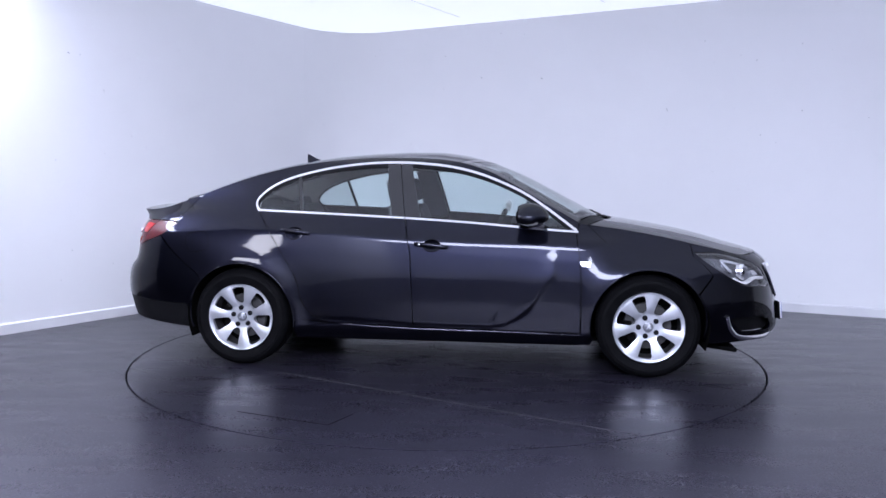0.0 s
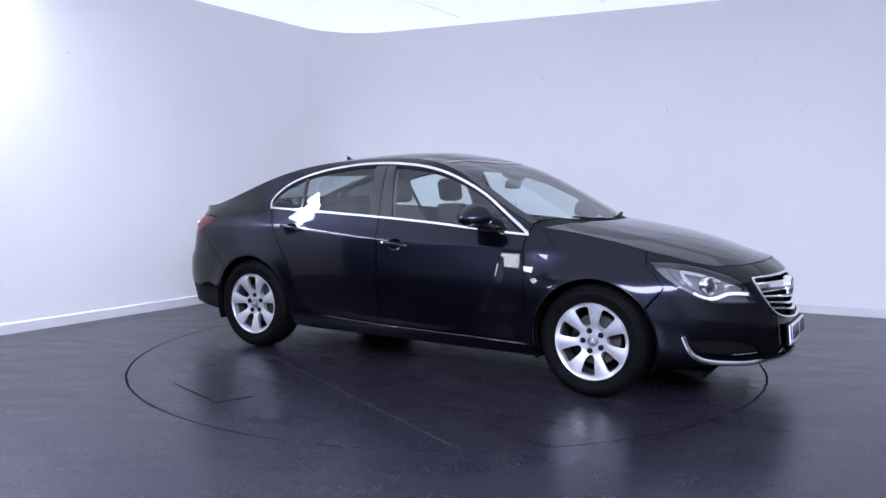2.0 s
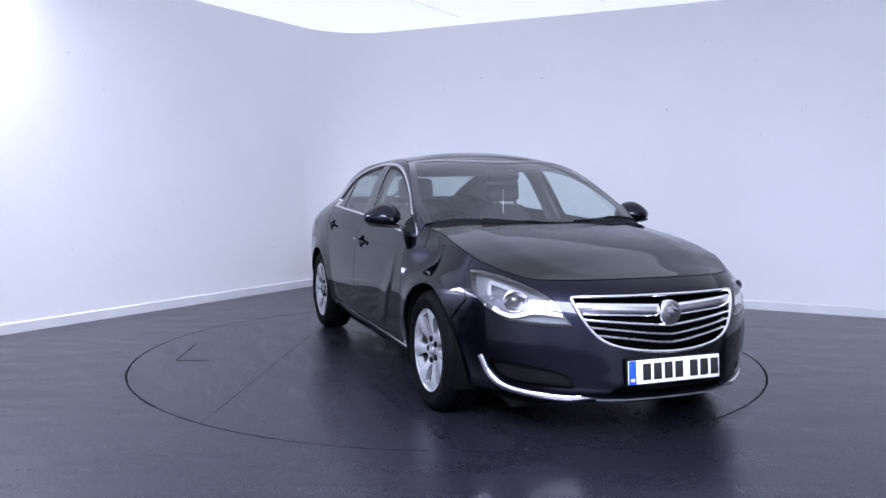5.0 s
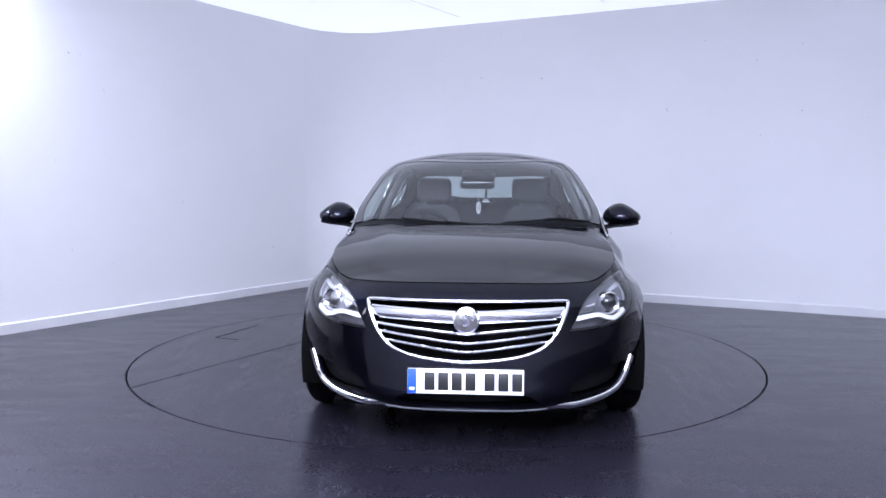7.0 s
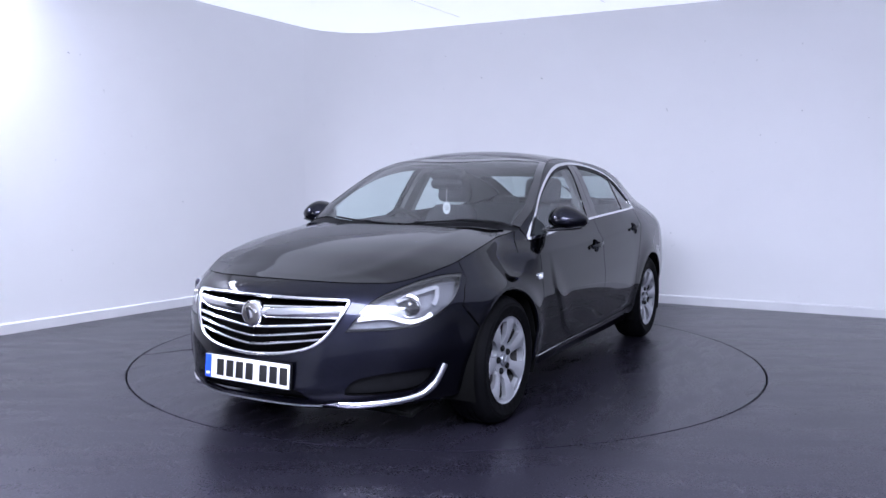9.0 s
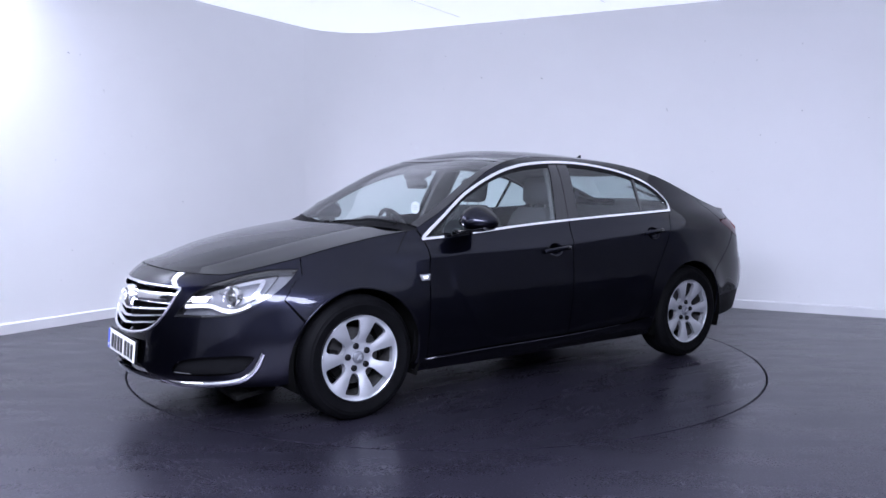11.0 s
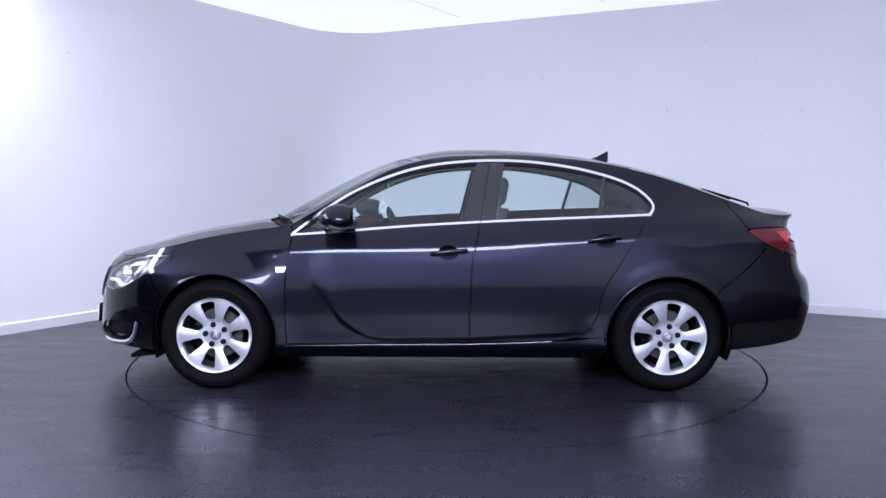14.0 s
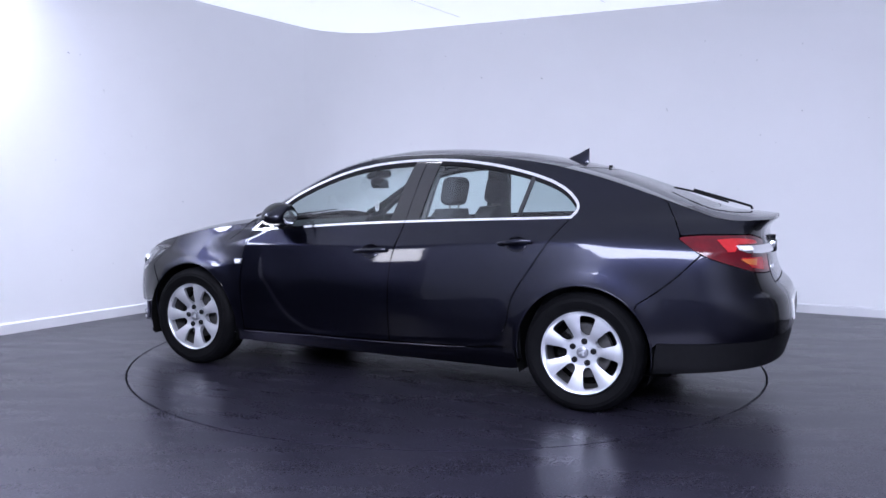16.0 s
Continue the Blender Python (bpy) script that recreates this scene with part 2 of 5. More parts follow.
def build_room():
    R = 0.75
    nl = Vector((-TO_L.y, TO_L.x, 0))
    nl = nl if nl.dot(TO_R) < 0 else -nl      # outward normal of the left wall
    nr = Vector((-TO_R.y, TO_R.x, 0))
    nr = nr if nr.dot(TO_L) < 0 else -nr
    arc, tan = corner_arc(R)
    arco, _ = corner_arc(R, 0.15)
    # left wall, rounded corner and right wall are one plastered run; split at the tangents
    a, b = CORNER + TO_L * LEN_L, CORNER + TO_L * tan
    prism("wall_west", [a, b, b + nl * 0.15, a + nl * 0.15], 0, HIGH, WALL, label="white painted plaster wall, lightly scuffed", category="wall")
    a, b = CORNER + TO_R * tan, CORNER + TO_R * LEN_R
    prism("wall_north", [a, b, b + nr * 0.15, a + nr * 0.15], 0, HIGH, WALL, label="white painted plaster wall, lightly scuffed", category="wall")
    prism("wall_corner", arc + arco[::-1], 0, HIGH, WALL, label="rounded white corner between two plaster walls", category="wall", smooth=60)
    # the plain unseen walls that close the place, greyed to dim reflections: east, south, and the side of the bay in
    # which the camera stands
    c0, c1 = CORNER + TO_R * LEN_R, CORNER + TO_R * LEN_R + TO_L * LEN_L
    prism("wall_east", [c0, c1, c1 - nl * 0.15, c0 - nl * 0.15], 0, HIGH, GREYW, label="plain unseen wall, greyed to dim the car's reflections", category="wall")
    d0 = CORNER + TO_L * LEN_L
    prism("wall_south", [d0, c1, c1 - nr * 0.15, d0 - nr * 0.15], 0, HIGH, GREYW, label="plain unseen wall, greyed to dim the car's reflections", category="wall")
    away = Vector((-0.119, -0.993, 0))
    k = (d0 - EDGE).dot(nr) / away.dot(nr)
    foot = EDGE + away * (k - 0.002)
    across = Vector((-0.993, 0.119, 0))
    prism("wall_bay", [EDGE, foot, foot + across * 0.12, EDGE + across * 0.12], 0, HIGH, GREYW, label="unseen wall end beside a dark recess, greyed to dim the car's reflections", category="wall")
    # the recess between that wall and the west wall; its darkness is put into the paint
    e1 = EDGE + across * 0.125 + away * 0.4
    e2 = CORNER + TO_L * 8.1 - nl * 0.003
    prism("recess_back", [e1, e2, e2 + away * 0.1, e1 + away * 0.1], 0, HIGH - 0.1, DARK, label="back of the unlit recess, its shade put into the colour", category="wall")
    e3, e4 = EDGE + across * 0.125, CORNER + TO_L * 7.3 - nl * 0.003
    prism("recess_side", [e3, e1, e1 + across * 0.01, e3 + across * 0.01], 0, HIGH - 0.1, DARK, label="side of the unlit recess, its shade put into the colour", category="wall")
    prism("recess_side_west", [e4, e2, e2 - nl * 0.01, e4 - nl * 0.01], 0, HIGH - 0.1, DARK, label="side of the unlit recess, its shade put into the colour", category="wall")
    prism("recess_ceiling", [e3, e1, e2, e4], HIGH - 0.1, HIGH - 0.02, DARK, label="underside over the unlit recess, its shade put into the colour", category="ceiling")
    # ceiling
    P = [CORNER - TO_L * .3 - TO_R * .3, CORNER - TO_L * .3 + TO_R * (LEN_R + .3), CORNER + TO_L * (LEN_L + .2) + TO_R * (LEN_R + .3), CORNER + TO_L * (LEN_L + .2) - TO_R * .3]
    prism("ceiling", P, HIGH, HIGH + 0.12, CEIL, label="white ceiling with thin joints and an added soft glow", category="ceiling")
    for b in (1.89, 3.53):
        p, q = at_room(0.4, b), at_room(3.2, b)
        o = TO_L.cross(Vector((0, 0, 1))) * 0.004
        prism("ceiling_joint", [p - o, q - o, q + o, p + o], HIGH - 0.003, HIGH + 0.002, TRIMW, label="thin joint line in the white ceiling", category="ceiling joint")
    # floor: one sheet with a round pit for the turntable
    outer = [CORNER - TO_L * .3 - TO_R * .3, CORNER - TO_L * .3 + TO_R * (LEN_R + .3), CORNER + TO_L * (LEN_L + 0.3) + TO_R * (LEN_R + .3), CORNER + TO_L * (LEN_L + 0.3) - TO_R * .3]
    seg, rad = 144, RING
    bm = bmesh.new()
    ring = [Vector((rad * math.cos(2 * math.pi * k / seg), rad * math.sin(2 * math.pi * k / seg), 0)) for k in range(seg)]
    rv = [bm.verts.new(v) for v in ring]
    rl = [bm.verts.new(v - Vector((0, 0, 0.2))) for v in ring]
    big = []
    for v in ring:
        d = v.normalized()
        best = 1e9
        for i in range(4):
            p, q = outer[i], outer[(i + 1) % 4]
            e = q - p
            den = d.x * e.y - d.y * e.x
            if abs(den) > 1e-9:
                k = (p.x * e.y - p.y * e.x) / den
                if k > 0:
                    best = min(best, k)
        big.append(bm.verts.new(d * best))
    cv = [bm.verts.new((p.x, p.y, 0)) for p in outer]
    for k in range(seg):
        j = (k + 1) % seg
        bm.faces.new((rv[k], rv[j], big[j], big[k]))
        bm.faces.new((rv[k], rl[k], rl[j], rv[j]))
    for c in cv:
        k = min(range(seg), key=lambda i: -(big[i].co.normalized().dot(c.co.normalized()) + big[(i + 1) % seg].co.normalized().dot(c.co.normalized())))
        bm.faces.new((big[k], big[(k + 1) % seg], c))
    bm.faces.new(rl)
    tagged(part("floor", bm, FLOOR, None, "", 30), "dark grey rubber floor with pale flecks and a dull polish", "floor", "", "structure")
    # skirting
    for n_, p, q, nn in (("baseboard_west", CORNER + TO_L * LEN_L, CORNER + TO_L * tan, nl), ("baseboard_north", CORNER + TO_R * tan, CORNER + TO_R * LEN_R, nr)):
        bm = bmesh.new()
        prof = ((0.0, 0.0), (0.016, 0.0), (0.016, 0.080), (0.010, 0.089), (0.0, 0.091))
        A = [bm.verts.new(p - nn * d + Vector((0, 0, z))) for d, z in prof]
        B = [bm.verts.new(q - nn * d + Vector((0, 0, z))) for d, z in prof]
        for i in range(len(prof) - 1):
            bm.faces.new((A[i], A[i + 1], B[i + 1], B[i]))
        bm.faces.new(A)
        bm.faces.new(B)
        tagged(part(n_, bm, TRIMW, None, "", 20), "low white skirting board along the wall", "skirting", "", "structure")
    bm = bmesh.new()
    rows = []
    for d, z in ((0.0, 0.0), (0.016, 0.0), (0.016, 0.080), (0.010, 0.089), (0.0, 0.091)):
        rows.append([bm.verts.new(v + Vector((0, 0, z))) for v in corner_arc(R, -d)[0]])
    for r, s in zip(rows, rows[1:]):
        for i in range(len(r) - 1):
            bm.faces.new((r[i], r[i + 1], s[i + 1], s[i]))
    tagged(part("baseboard_corner", bm, TRIMW, None, "", 20), "low white skirting board round the corner", "skirting", "", "structure")


def unseen_ceiling_light(a, b, along, across, power):
    """A flat lit panel added under the ceiling, out of view."""
    e = tagged(new("unseen_ceiling_light"), "flat white ceiling light panel, added out of view, switched on", "ceiling light", "ceiling lights")
    ang = math.degrees(math.atan2(TO_L.y, TO_L.x))
    p = at_room(a, b, HIGH)
    e.matrix_world = pose(p.x, p.y, p.z - 0.0, 0, 0, ang)
    bm = bmesh.new()
    for sx, sy, ox, oy in ((along + .06, .03, 0, across / 2 + .015), (along + .06, .03, 0, -across / 2 - .015), (.03, across, along / 2 + .015, 0), (.03, across, -along / 2 - .015, 0)):
        box(bm, (sx, sy, 0.05), Matrix.Translation((ox, oy, -0.027)), 0.004)
    part("frame", bm, TRIMW, e)
    bm = bmesh.new()
    box(bm, (along, across, 0.02), Matrix.Translation((0, 0, -0.024)))
    m = bpy.data.materials.new("lit_diffuser")
    m.use_nodes = True
    b_ = m.node_tree.nodes["Principled BSDF"]
    b_.inputs["Base Color"].default_value = (0.9, 0.9, 0.9, 1)
    b_.inputs["Emission Color"].default_value = (1.0, 0.98, 0.97, 1)
    b_.inputs["Emission Strength"].default_value = power
    part("diffuser", bm, m, e)
    return e


# along the left wall, along the other, length, width, strength; the second is added to brighten the left wall
LIGHTS = ((9.1, 6.6, 2.9, 4.2, 12.2), (6.15, 0.36, 3.0, 0.42, 15.0))
RING = 2.2346
EDGE = Vector((-2.02, -2.72, 0))
build_room()
for a_, b_, l_, w_, p_ in LIGHTS:
    unseen_ceiling_light(a_, b_, l_, w_, p_)

# the bright window low in the dark recess
near_end = EDGE + Vector((-0.993, 0.119, 0)) * 0.125 + Vector((-0.119, -0.993, 0)) * 0.4
run = (CORNER + TO_L * 8.1 - near_end).normalized()
out = run.cross(Vector((0, 0, 1)))
out = out if out.y > 0 else -out
mid = near_end + run * 0.56 + out * 0.014
WINDOW = tagged(new("window_1"), "bright wide window in the dark recess, full of daylight", "window", "", "structure")
WINDOW.matrix_world = Matrix.Translation((mid.x, mid.y, 1.52)) @ Matrix.Rotation(math.atan2(run.y, run.x), 4, "Z")
bm = bmesh.new()
for sx, sz, ox, oz in ((0.96, 0.04, 0, 0.23), (0.96, 0.04, 0, -0.23), (0.04, 0.42, 0.46, 0), (0.04, 0.42, -0.46, 0)):
    box(bm, (sx, 0.03, sz), Matrix.Translation((ox, 0, oz)), 0.004)
part("window_frame", bm, DARK, WINDOW)
bm = bmesh.new()
box(bm, (0.88, 0.010, 0.42))
part("pane", bm, emitter("daylit_pane", (1.0, 0.93, 0.82), 9.0), WINDOW)


def turntable():
    """The round floor plate that turns, with the joint lines of its hatch."""
    e = tagged(new("turntable"), "round dark rubber-covered turntable flush with the floor", "turntable")
    bm = bmesh.new()
    seg, r = 144, RING - 0.013
    top = [bm.verts.new((r * math.cos(2 * math.pi * k / seg), r * math.sin(2 * math.pi * k / seg), 0)) for k in range(seg)]
    low = [bm.verts.new((v.co.x, v.co.y, -0.195)) for v in top]
    bm.faces.new(top)
    bm.faces.new(low)
    for k in range(seg):
        bm.faces.new((top[k], top[(k + 1) % seg], low[(k + 1) % seg], low[k]))
    part("plate", bm, DISC, e, "dark rubber-covered round plate")
    return e


TABLE = turntable()


def groove(name, p, q, width, label, mat=None):
    """A thin dark joint in the plate's covering, a hair proud of it."""
    p, q = Vector((*p, 0.0)), Vector((*q, 0.0))
    d = (q - p).normalized()
    bm = bmesh.new()
    box(bm, ((q - p).length, width, 0.006), Matrix.Translation(((p + q) / 2)) @ Matrix.Rotation(math.atan2(d.y, d.x), 4, "Z"))
    return part(name, bm, mat or GAP, TABLE, label)


groove("hatch_joint", (-0.93, -1.735), (-0.37, -1.905), 0.0045, "dark joint of a hatch in the plate")
groove("hatch_joint", (-0.37, -1.905), (-0.29, -1.69), 0.0045, "dark joint of a hatch in the plate")
groove("seam", (-1.0, -0.82), (1.22, -1.845), 0.004, "fine welded seam in the rubber", SEAM)

# ---- the car ----
# x forward, y to its left, z up; the origin lies on the ground midway between the axles
CAR = tagged(new("hatchback_car"), "black five-door hatchback car with chrome window trim on the turntable", "car")


def curve(pairs):
    """A smooth function through pairs that never overshoots them."""
    xs = np.array([p[0] for p in pairs], float)
    ys = np.array([p[1] for p in pairs], float)
    h = np.diff(xs)
    d = np.diff(ys) / h
    m = np.zeros(len(xs))
    for i in range(1, len(xs) - 1):
        if d[i - 1] * d[i] > 0:
            w1, w2 = 2 * h[i] + h[i - 1], h[i] + 2 * h[i - 1]
            m[i] = (w1 + w2) / (w1 / d[i - 1] + w2 / d[i])
    m[0], m[-1] = d[0], d[-1]

    def f(x):
        x = np.clip(np.asarray(x, float), xs[0], xs[-1])
        i = np.clip(np.searchsorted(xs, x, "right") - 1, 0, len(xs) - 2)
        t = (x - xs[i]) / h[i]
        return ((1 + 2 * t) * (1 - t) ** 2 * ys[i] + t * (1 - t) ** 2 * h[i] * m[i]
                + t * t * (3 - 2 * t) * ys[i + 1] + t * t * (t - 1) * h[i] * m[i + 1])
    return f


def step(a, b, x):
    t = np.clip((np.asarray(x, float) - a) / (b - a), 0, 1)
    return t * t * (3 - 2 * t)


NOSE, TAIL = 2.37, -2.41
half_width = curve(((-2.6, 0.885), (-1.9, 0.915), (-1.37, 0.928), (-0.9, 0.922), (0, 0.922), (0.9, 0.924), (1.37, 0.928), (1.8, 0.918), (2.5, 0.89)))


def outline_y(x):
    w = half_width(x)
    f = (np.maximum(NOSE - x, 1e-9) / 0.716) ** (1 / 2.4)
    r = (np.maximum(x - TAIL, 1e-9) / 0.537) ** (1 / 4.0)
    k = 9.0
    return (w ** -k + f ** -k + r ** -k) ** (-1 / k)


def make_outline():
    ys = np.linspace(0, 0.86, 700)
    xf = NOSE - 0.716 * ys ** 2.4
    xr = TAIL + 0.537 * ys ** 4.0
    x = np.unique(np.concatenate([xf, xr, np.linspace(-2.1, 1.9, 1500)]))[::-1]
    y = outline_y(x)
    y[0], y[-1] = 0.0, 0.0
    s = np.concatenate([[0], np.cumsum(np.hypot(np.diff(x), np.diff(y)))])
    s = -(s - np.interp(0.0, -x, s))      # s grows forward, 0 abreast of the origin
    grid = np.linspace(s[-1], s[0], 1400)
    X, Y = np.interp(grid, s[::-1], x[::-1]), np.interp(grid, s[::-1], y[::-1])
    tx, ty = np.gradient(X, grid), np.gradient(Y, grid)
    ker = np.ones(9) / 9
    tx, ty = [np.convolve(np.pad(v, 4, "edge"), ker, "valid") for v in (tx, ty)]
    l = np.hypot(tx, ty)
    nx, ny = -ty / l, tx / l
    flip = np.sign(ny[700])
    nx, ny = nx * flip, ny * flip
    nx[0], ny[0], nx[-1], ny[-1] = -1, 0, 1, 0
    return grid, X, Y, nx, ny


OS, OX, OY, ONX, ONY = make_outline()
S_FRONT, S_REAR = OS[-1], OS[0]


def s_of_x(x):
    return np.interp(x, OX, OS)


def s_of_y(y, front=True):
    h = len(OS) // 2
    if front:
        return np.interp(y, OY[h:][::-1], OS[h:][::-1])
    return np.interp(y, OY[:h], OS[:h])


crease_z = curve(((-2.3, 0.995), (-1.8, 0.982), (-1.48, 0.959), (-1.155, 0.938), (-0.66, 0.91), (-0.16, 0.878), (0.18, 0.868), (0.7, 0.858), (1.05, 0.845), (1.5, 0.83), (2.2, 0.78)))
side_in = curve(((0.10, 0.16), (0.18, 0.10), (0.22, 0.075), (0.28, 0.045), (0.36, 0.032), (0.5, 0.006), (0.62, 0.0), (0.75, 0.012), (0.83, 0.024), (0.872, 0.032), (0.882, 0.036),
                 (0.90, 0.0475), (0.94, 0.073), (1.02, 0.115), (1.10, 0.150), (1.2, 0.195), (1.3, 0.245), (1.36, 0.285), (1.40, 0.325), (1.44, 0.40), (1.5, 0.52)))
haunch_in = curve(((0.10, 0.16), (0.18, 0.10), (0.22, 0.075), (0.28, 0.045), (0.36, 0.032), (0.5, 0.006), (0.60, 0.0), (0.68, 0.004), (0.75, 0.014), (0.81, 0.028), (0.87, 0.046), (0.94, 0.073),
                   (1.02, 0.115), (1.10, 0.150), (1.2, 0.195), (1.3, 0.245), (1.36, 0.285), (1.40, 0.325), (1.44, 0.40), (1.5, 0.52)))
fender_in = curve(((0.10, 0.16), (0.22, 0.075), (0.36, 0.026), (0.5, 0.0), (0.62, 0.0), (0.68, 0.010), (0.72, 0.030), (0.76, 0.060), (0.81, 0.094), (0.87, 0.130), (0.93, 0.166), (0.98, 0.208), (1.02, 0.25), (1.1, 0.30), (1.5, 0.52)))
front_in = curve(((0.10, 0.35), (0.17, 0.20), (0.205, 0.10), (0.24, 0.036), (0.29, 0.016), (0.37, 0.026), (0.5, 0.044), (0.6, 0.064), (0.68, 0.090), (0.74, 0.125), (0.78, 0.175), (0.82, 0.25), (0.9, 0.42), (1.5, 0.9)))
rear_in = curve(((0.10, 0.2), (0.22, 0.09), (0.30, 0.045), (0.40, 0.015), (0.5, 0.0), (0.6, 0.01), (0.66, 0.03), (0.70, 0.07), (0.75, 0.10), (0.9, 0.14), (0.98, 0.165), (1.02, 0.150), (1.07, 0.110), (1.12, 0.12), (1.5, 0.5)))
cabin_taper = curve(((-2.5, 0.20), (-2.2, 0.175), (-1.8, 0.115), (-1.3, 0.045), (-0.8, 0.0), (2.5, 0.0)))
SWOOSH = np.array([(0.80, 0.70), (0.745, 0.655), (0.695, 0.60), (0.64, 0.515), (0.585, 0.44), (0.52, 0.385), (0.44, 0.345), (0.34, 0.328), (-0.163, 0.333), (-0.865, 0.371)])


def swoosh_dist(x, z):
    """Distance to the blade-shaped crease low on the doors, above it positive."""
    best = np.full(np.shape(x), 9.0)
    sign = np.ones(np.shape(x))
    for (ax, az), (bx, bz) in zip(SWOOSH, SWOOSH[1:]):
        ex, ez = bx - ax, bz - az
        t = np.clip(((x - ax) * ex + (z - az) * ez) / (ex * ex + ez * ez), 0, 1)
        dx, dz = x - ax - t * ex, z - az - t * ez
        d = np.hypot(dx, dz)
        near = d < best
        sign = np.where(near, np.sign(ez * dx - ex * dz), sign)
        best = np.where(near, d, best)
    return best * sign


def inset(s, z):
    x = np.interp(s, OS, OX)
    nx = np.interp(s, OS, ONX)
    w = nx * nx
    zz = z + (0.88 - crease_z(x)) * step(0.5, 0.85, z) * (1 - step(1.0, 1.3, z))
    back = 1 - step(-1.65, -1.15, x)        # the crease melts into the haunch
    side = side_in(zz) * (1 - back) + haunch_in(zz) * back
    ahead = 0.18 * (1 - step(0.86, 0.95, z))
    fr = step(0.0, 1.0, (x - 0.72 - ahead) / (0.48 - 0.4 * ahead))
    side = side * (1 - fr) + fender_in(z) * fr
    side = side + cabin_taper(x) * step(0.9, 1.18, z)
    for ax in (1.3685, -1.3685):          # flared wheel arches
        r = np.hypot(x - ax, z - 0.335)
        side = side - 0.016 * np.exp(-((r - 0.37) / 0.085) ** 2)
    d = swoosh_dist(x, z)
    ends = step(-0.98, -0.7, x) * (1 - step(0.74, 0.80, x))
    side = side - ends * np.where(d > 0, 0.007 * np.exp(-(d / 0.09) ** 2), 0.007 * np.exp(-(d / 0.022) ** 2))
    end = np.where(nx > 0, front_in(z), rear_in(z))
    return side * (1 - w) + end * w


def skin(s, z, push=0.0):
    """The car's left flank, nose to tail: arrays s (along the outline) and z to places."""
    s, z = np.asarray(s, float), np.asarray(z, float)
    i = inset(s, z) - push
    return np.stack([np.interp(s, OS, OX) - np.interp(s, OS, ONX) * i, np.interp(s, OS, OY) - np.interp(s, OS, ONY) * i, z + 0 * s], -1)


def skin_normal(s, z):
    e = 0.004
    s = np.clip(s, S_REAR + e, S_FRONT - e)
    n = np.cross(skin(s, z + e) - skin(s, z - e), skin(s + e, z) - skin(s - e, z))
    n /= np.linalg.norm(n, axis=-1, keepdims=True) + 1e-12
    flip = np.sign(n[..., 0] * np.interp(s, OS, ONX) + n[..., 1] * np.interp(s, OS, ONY))
    return n * np.where(flip == 0, 1, flip)[..., None]


def inside(poly, px, pz):
    c = np.zeros(np.shape(px), bool)
    n = len(poly)
    for i in range(n):
        x0, z0 = poly[i]
        x1, z1 = poly[i - 1]
        if z0 != z1:
            c ^= ((z0 > pz) != (z1 > pz)) & (px < (x1 - x0) * (pz - z0) / (z1 - z0) + x0)
    return c


def refine(poly, gap):
    out = []
    for i in range(len(poly)):
        a, b = np.array(poly[i], float), np.array(poly[(i + 1) % len(poly)], float)
        n = max(1, int(math.ceil(np.linalg.norm(b - a) / gap)))
        out += [tuple(a + (b - a) * k / n) for k in range(n)]
    return out


def smooth_line(pts, n=6, closed=False):
    """Catmull-Rom through pts (2D or 3D)."""
    p = [np.array(v, float) for v in pts]
    out = []
    m = len(p)
    for i in range(m if closed else m - 1):
        a, b, c, d = (p[(i + k) % m] if closed else p[min(max(i + k, 0), m - 1)] for k in (-1, 0, 1, 2))
        for k in range(n):
            t = k / n
            out.append(tuple(0.5 * ((2 * b) + (c - a) * t + (2 * a - 5 * b + 4 * c - d) * t * t + (3 * b - a - 3 * c + d) * t ** 3)))
    if not closed:
        out.append(tuple(p[-1]))
    return out


def fill(poly, holes, gap, edge=None):
    """Triangles of a 2D outline with holes, on an even lattice."""
    from mathutils import geometry
    edge = edge or gap
    loops = [refine(poly, edge)] + [refine(h, edge) for h in holes]
    pts, edges = [], []
    for l in loops:
        k = len(pts)
        pts += l
        edges += [(k + i, k + (i + 1) % len(l)) for i in range(len(l))]
    P = np.array(pts)
    lo, hi = np.array(loops[0]).min(0), np.array(loops[0]).max(0)
    gx, gz = np.meshgrid(np.arange(math.floor(lo[0] / gap), hi[0] / gap + 1) * gap, np.arange(math.floor(lo[1] / gap), hi[1] / gap + 1) * gap)
    gx, gz = gx.ravel(), gz.ravel()
    ok = inside(loops[0], gx, gz)
    for h in loops[1:]:
        ok &= ~inside(h, gx, gz)
    gx, gz = gx[ok], gz[ok]
    if len(gx):
        far = np.ones(len(gx), bool)
        for i in range(0, len(gx), 400):
            d = np.hypot(gx[i:i + 400, None] - P[None, :, 0], gz[i:i + 400, None] - P[None, :, 1]).min(1)
            far[i:i + 400] = d > gap * 0.45
        pts = pts + list(zip(gx[far], gz[far]))
    V, _, F, *_ = geometry.delaunay_2d_cdt([Vector(p) for p in pts], edges, [], 0, 1e-6)
    V = np.array([(v[0], v[1]) for v in V])
    F = np.array([f for f in F])
    c = V[F].mean(1)
    ok = inside(loops[0], c[:, 0], c[:, 1])
    for h in loops[1:]:
        ok &= ~inside(h, c[:, 0], c[:, 1])
    return V, F[ok]


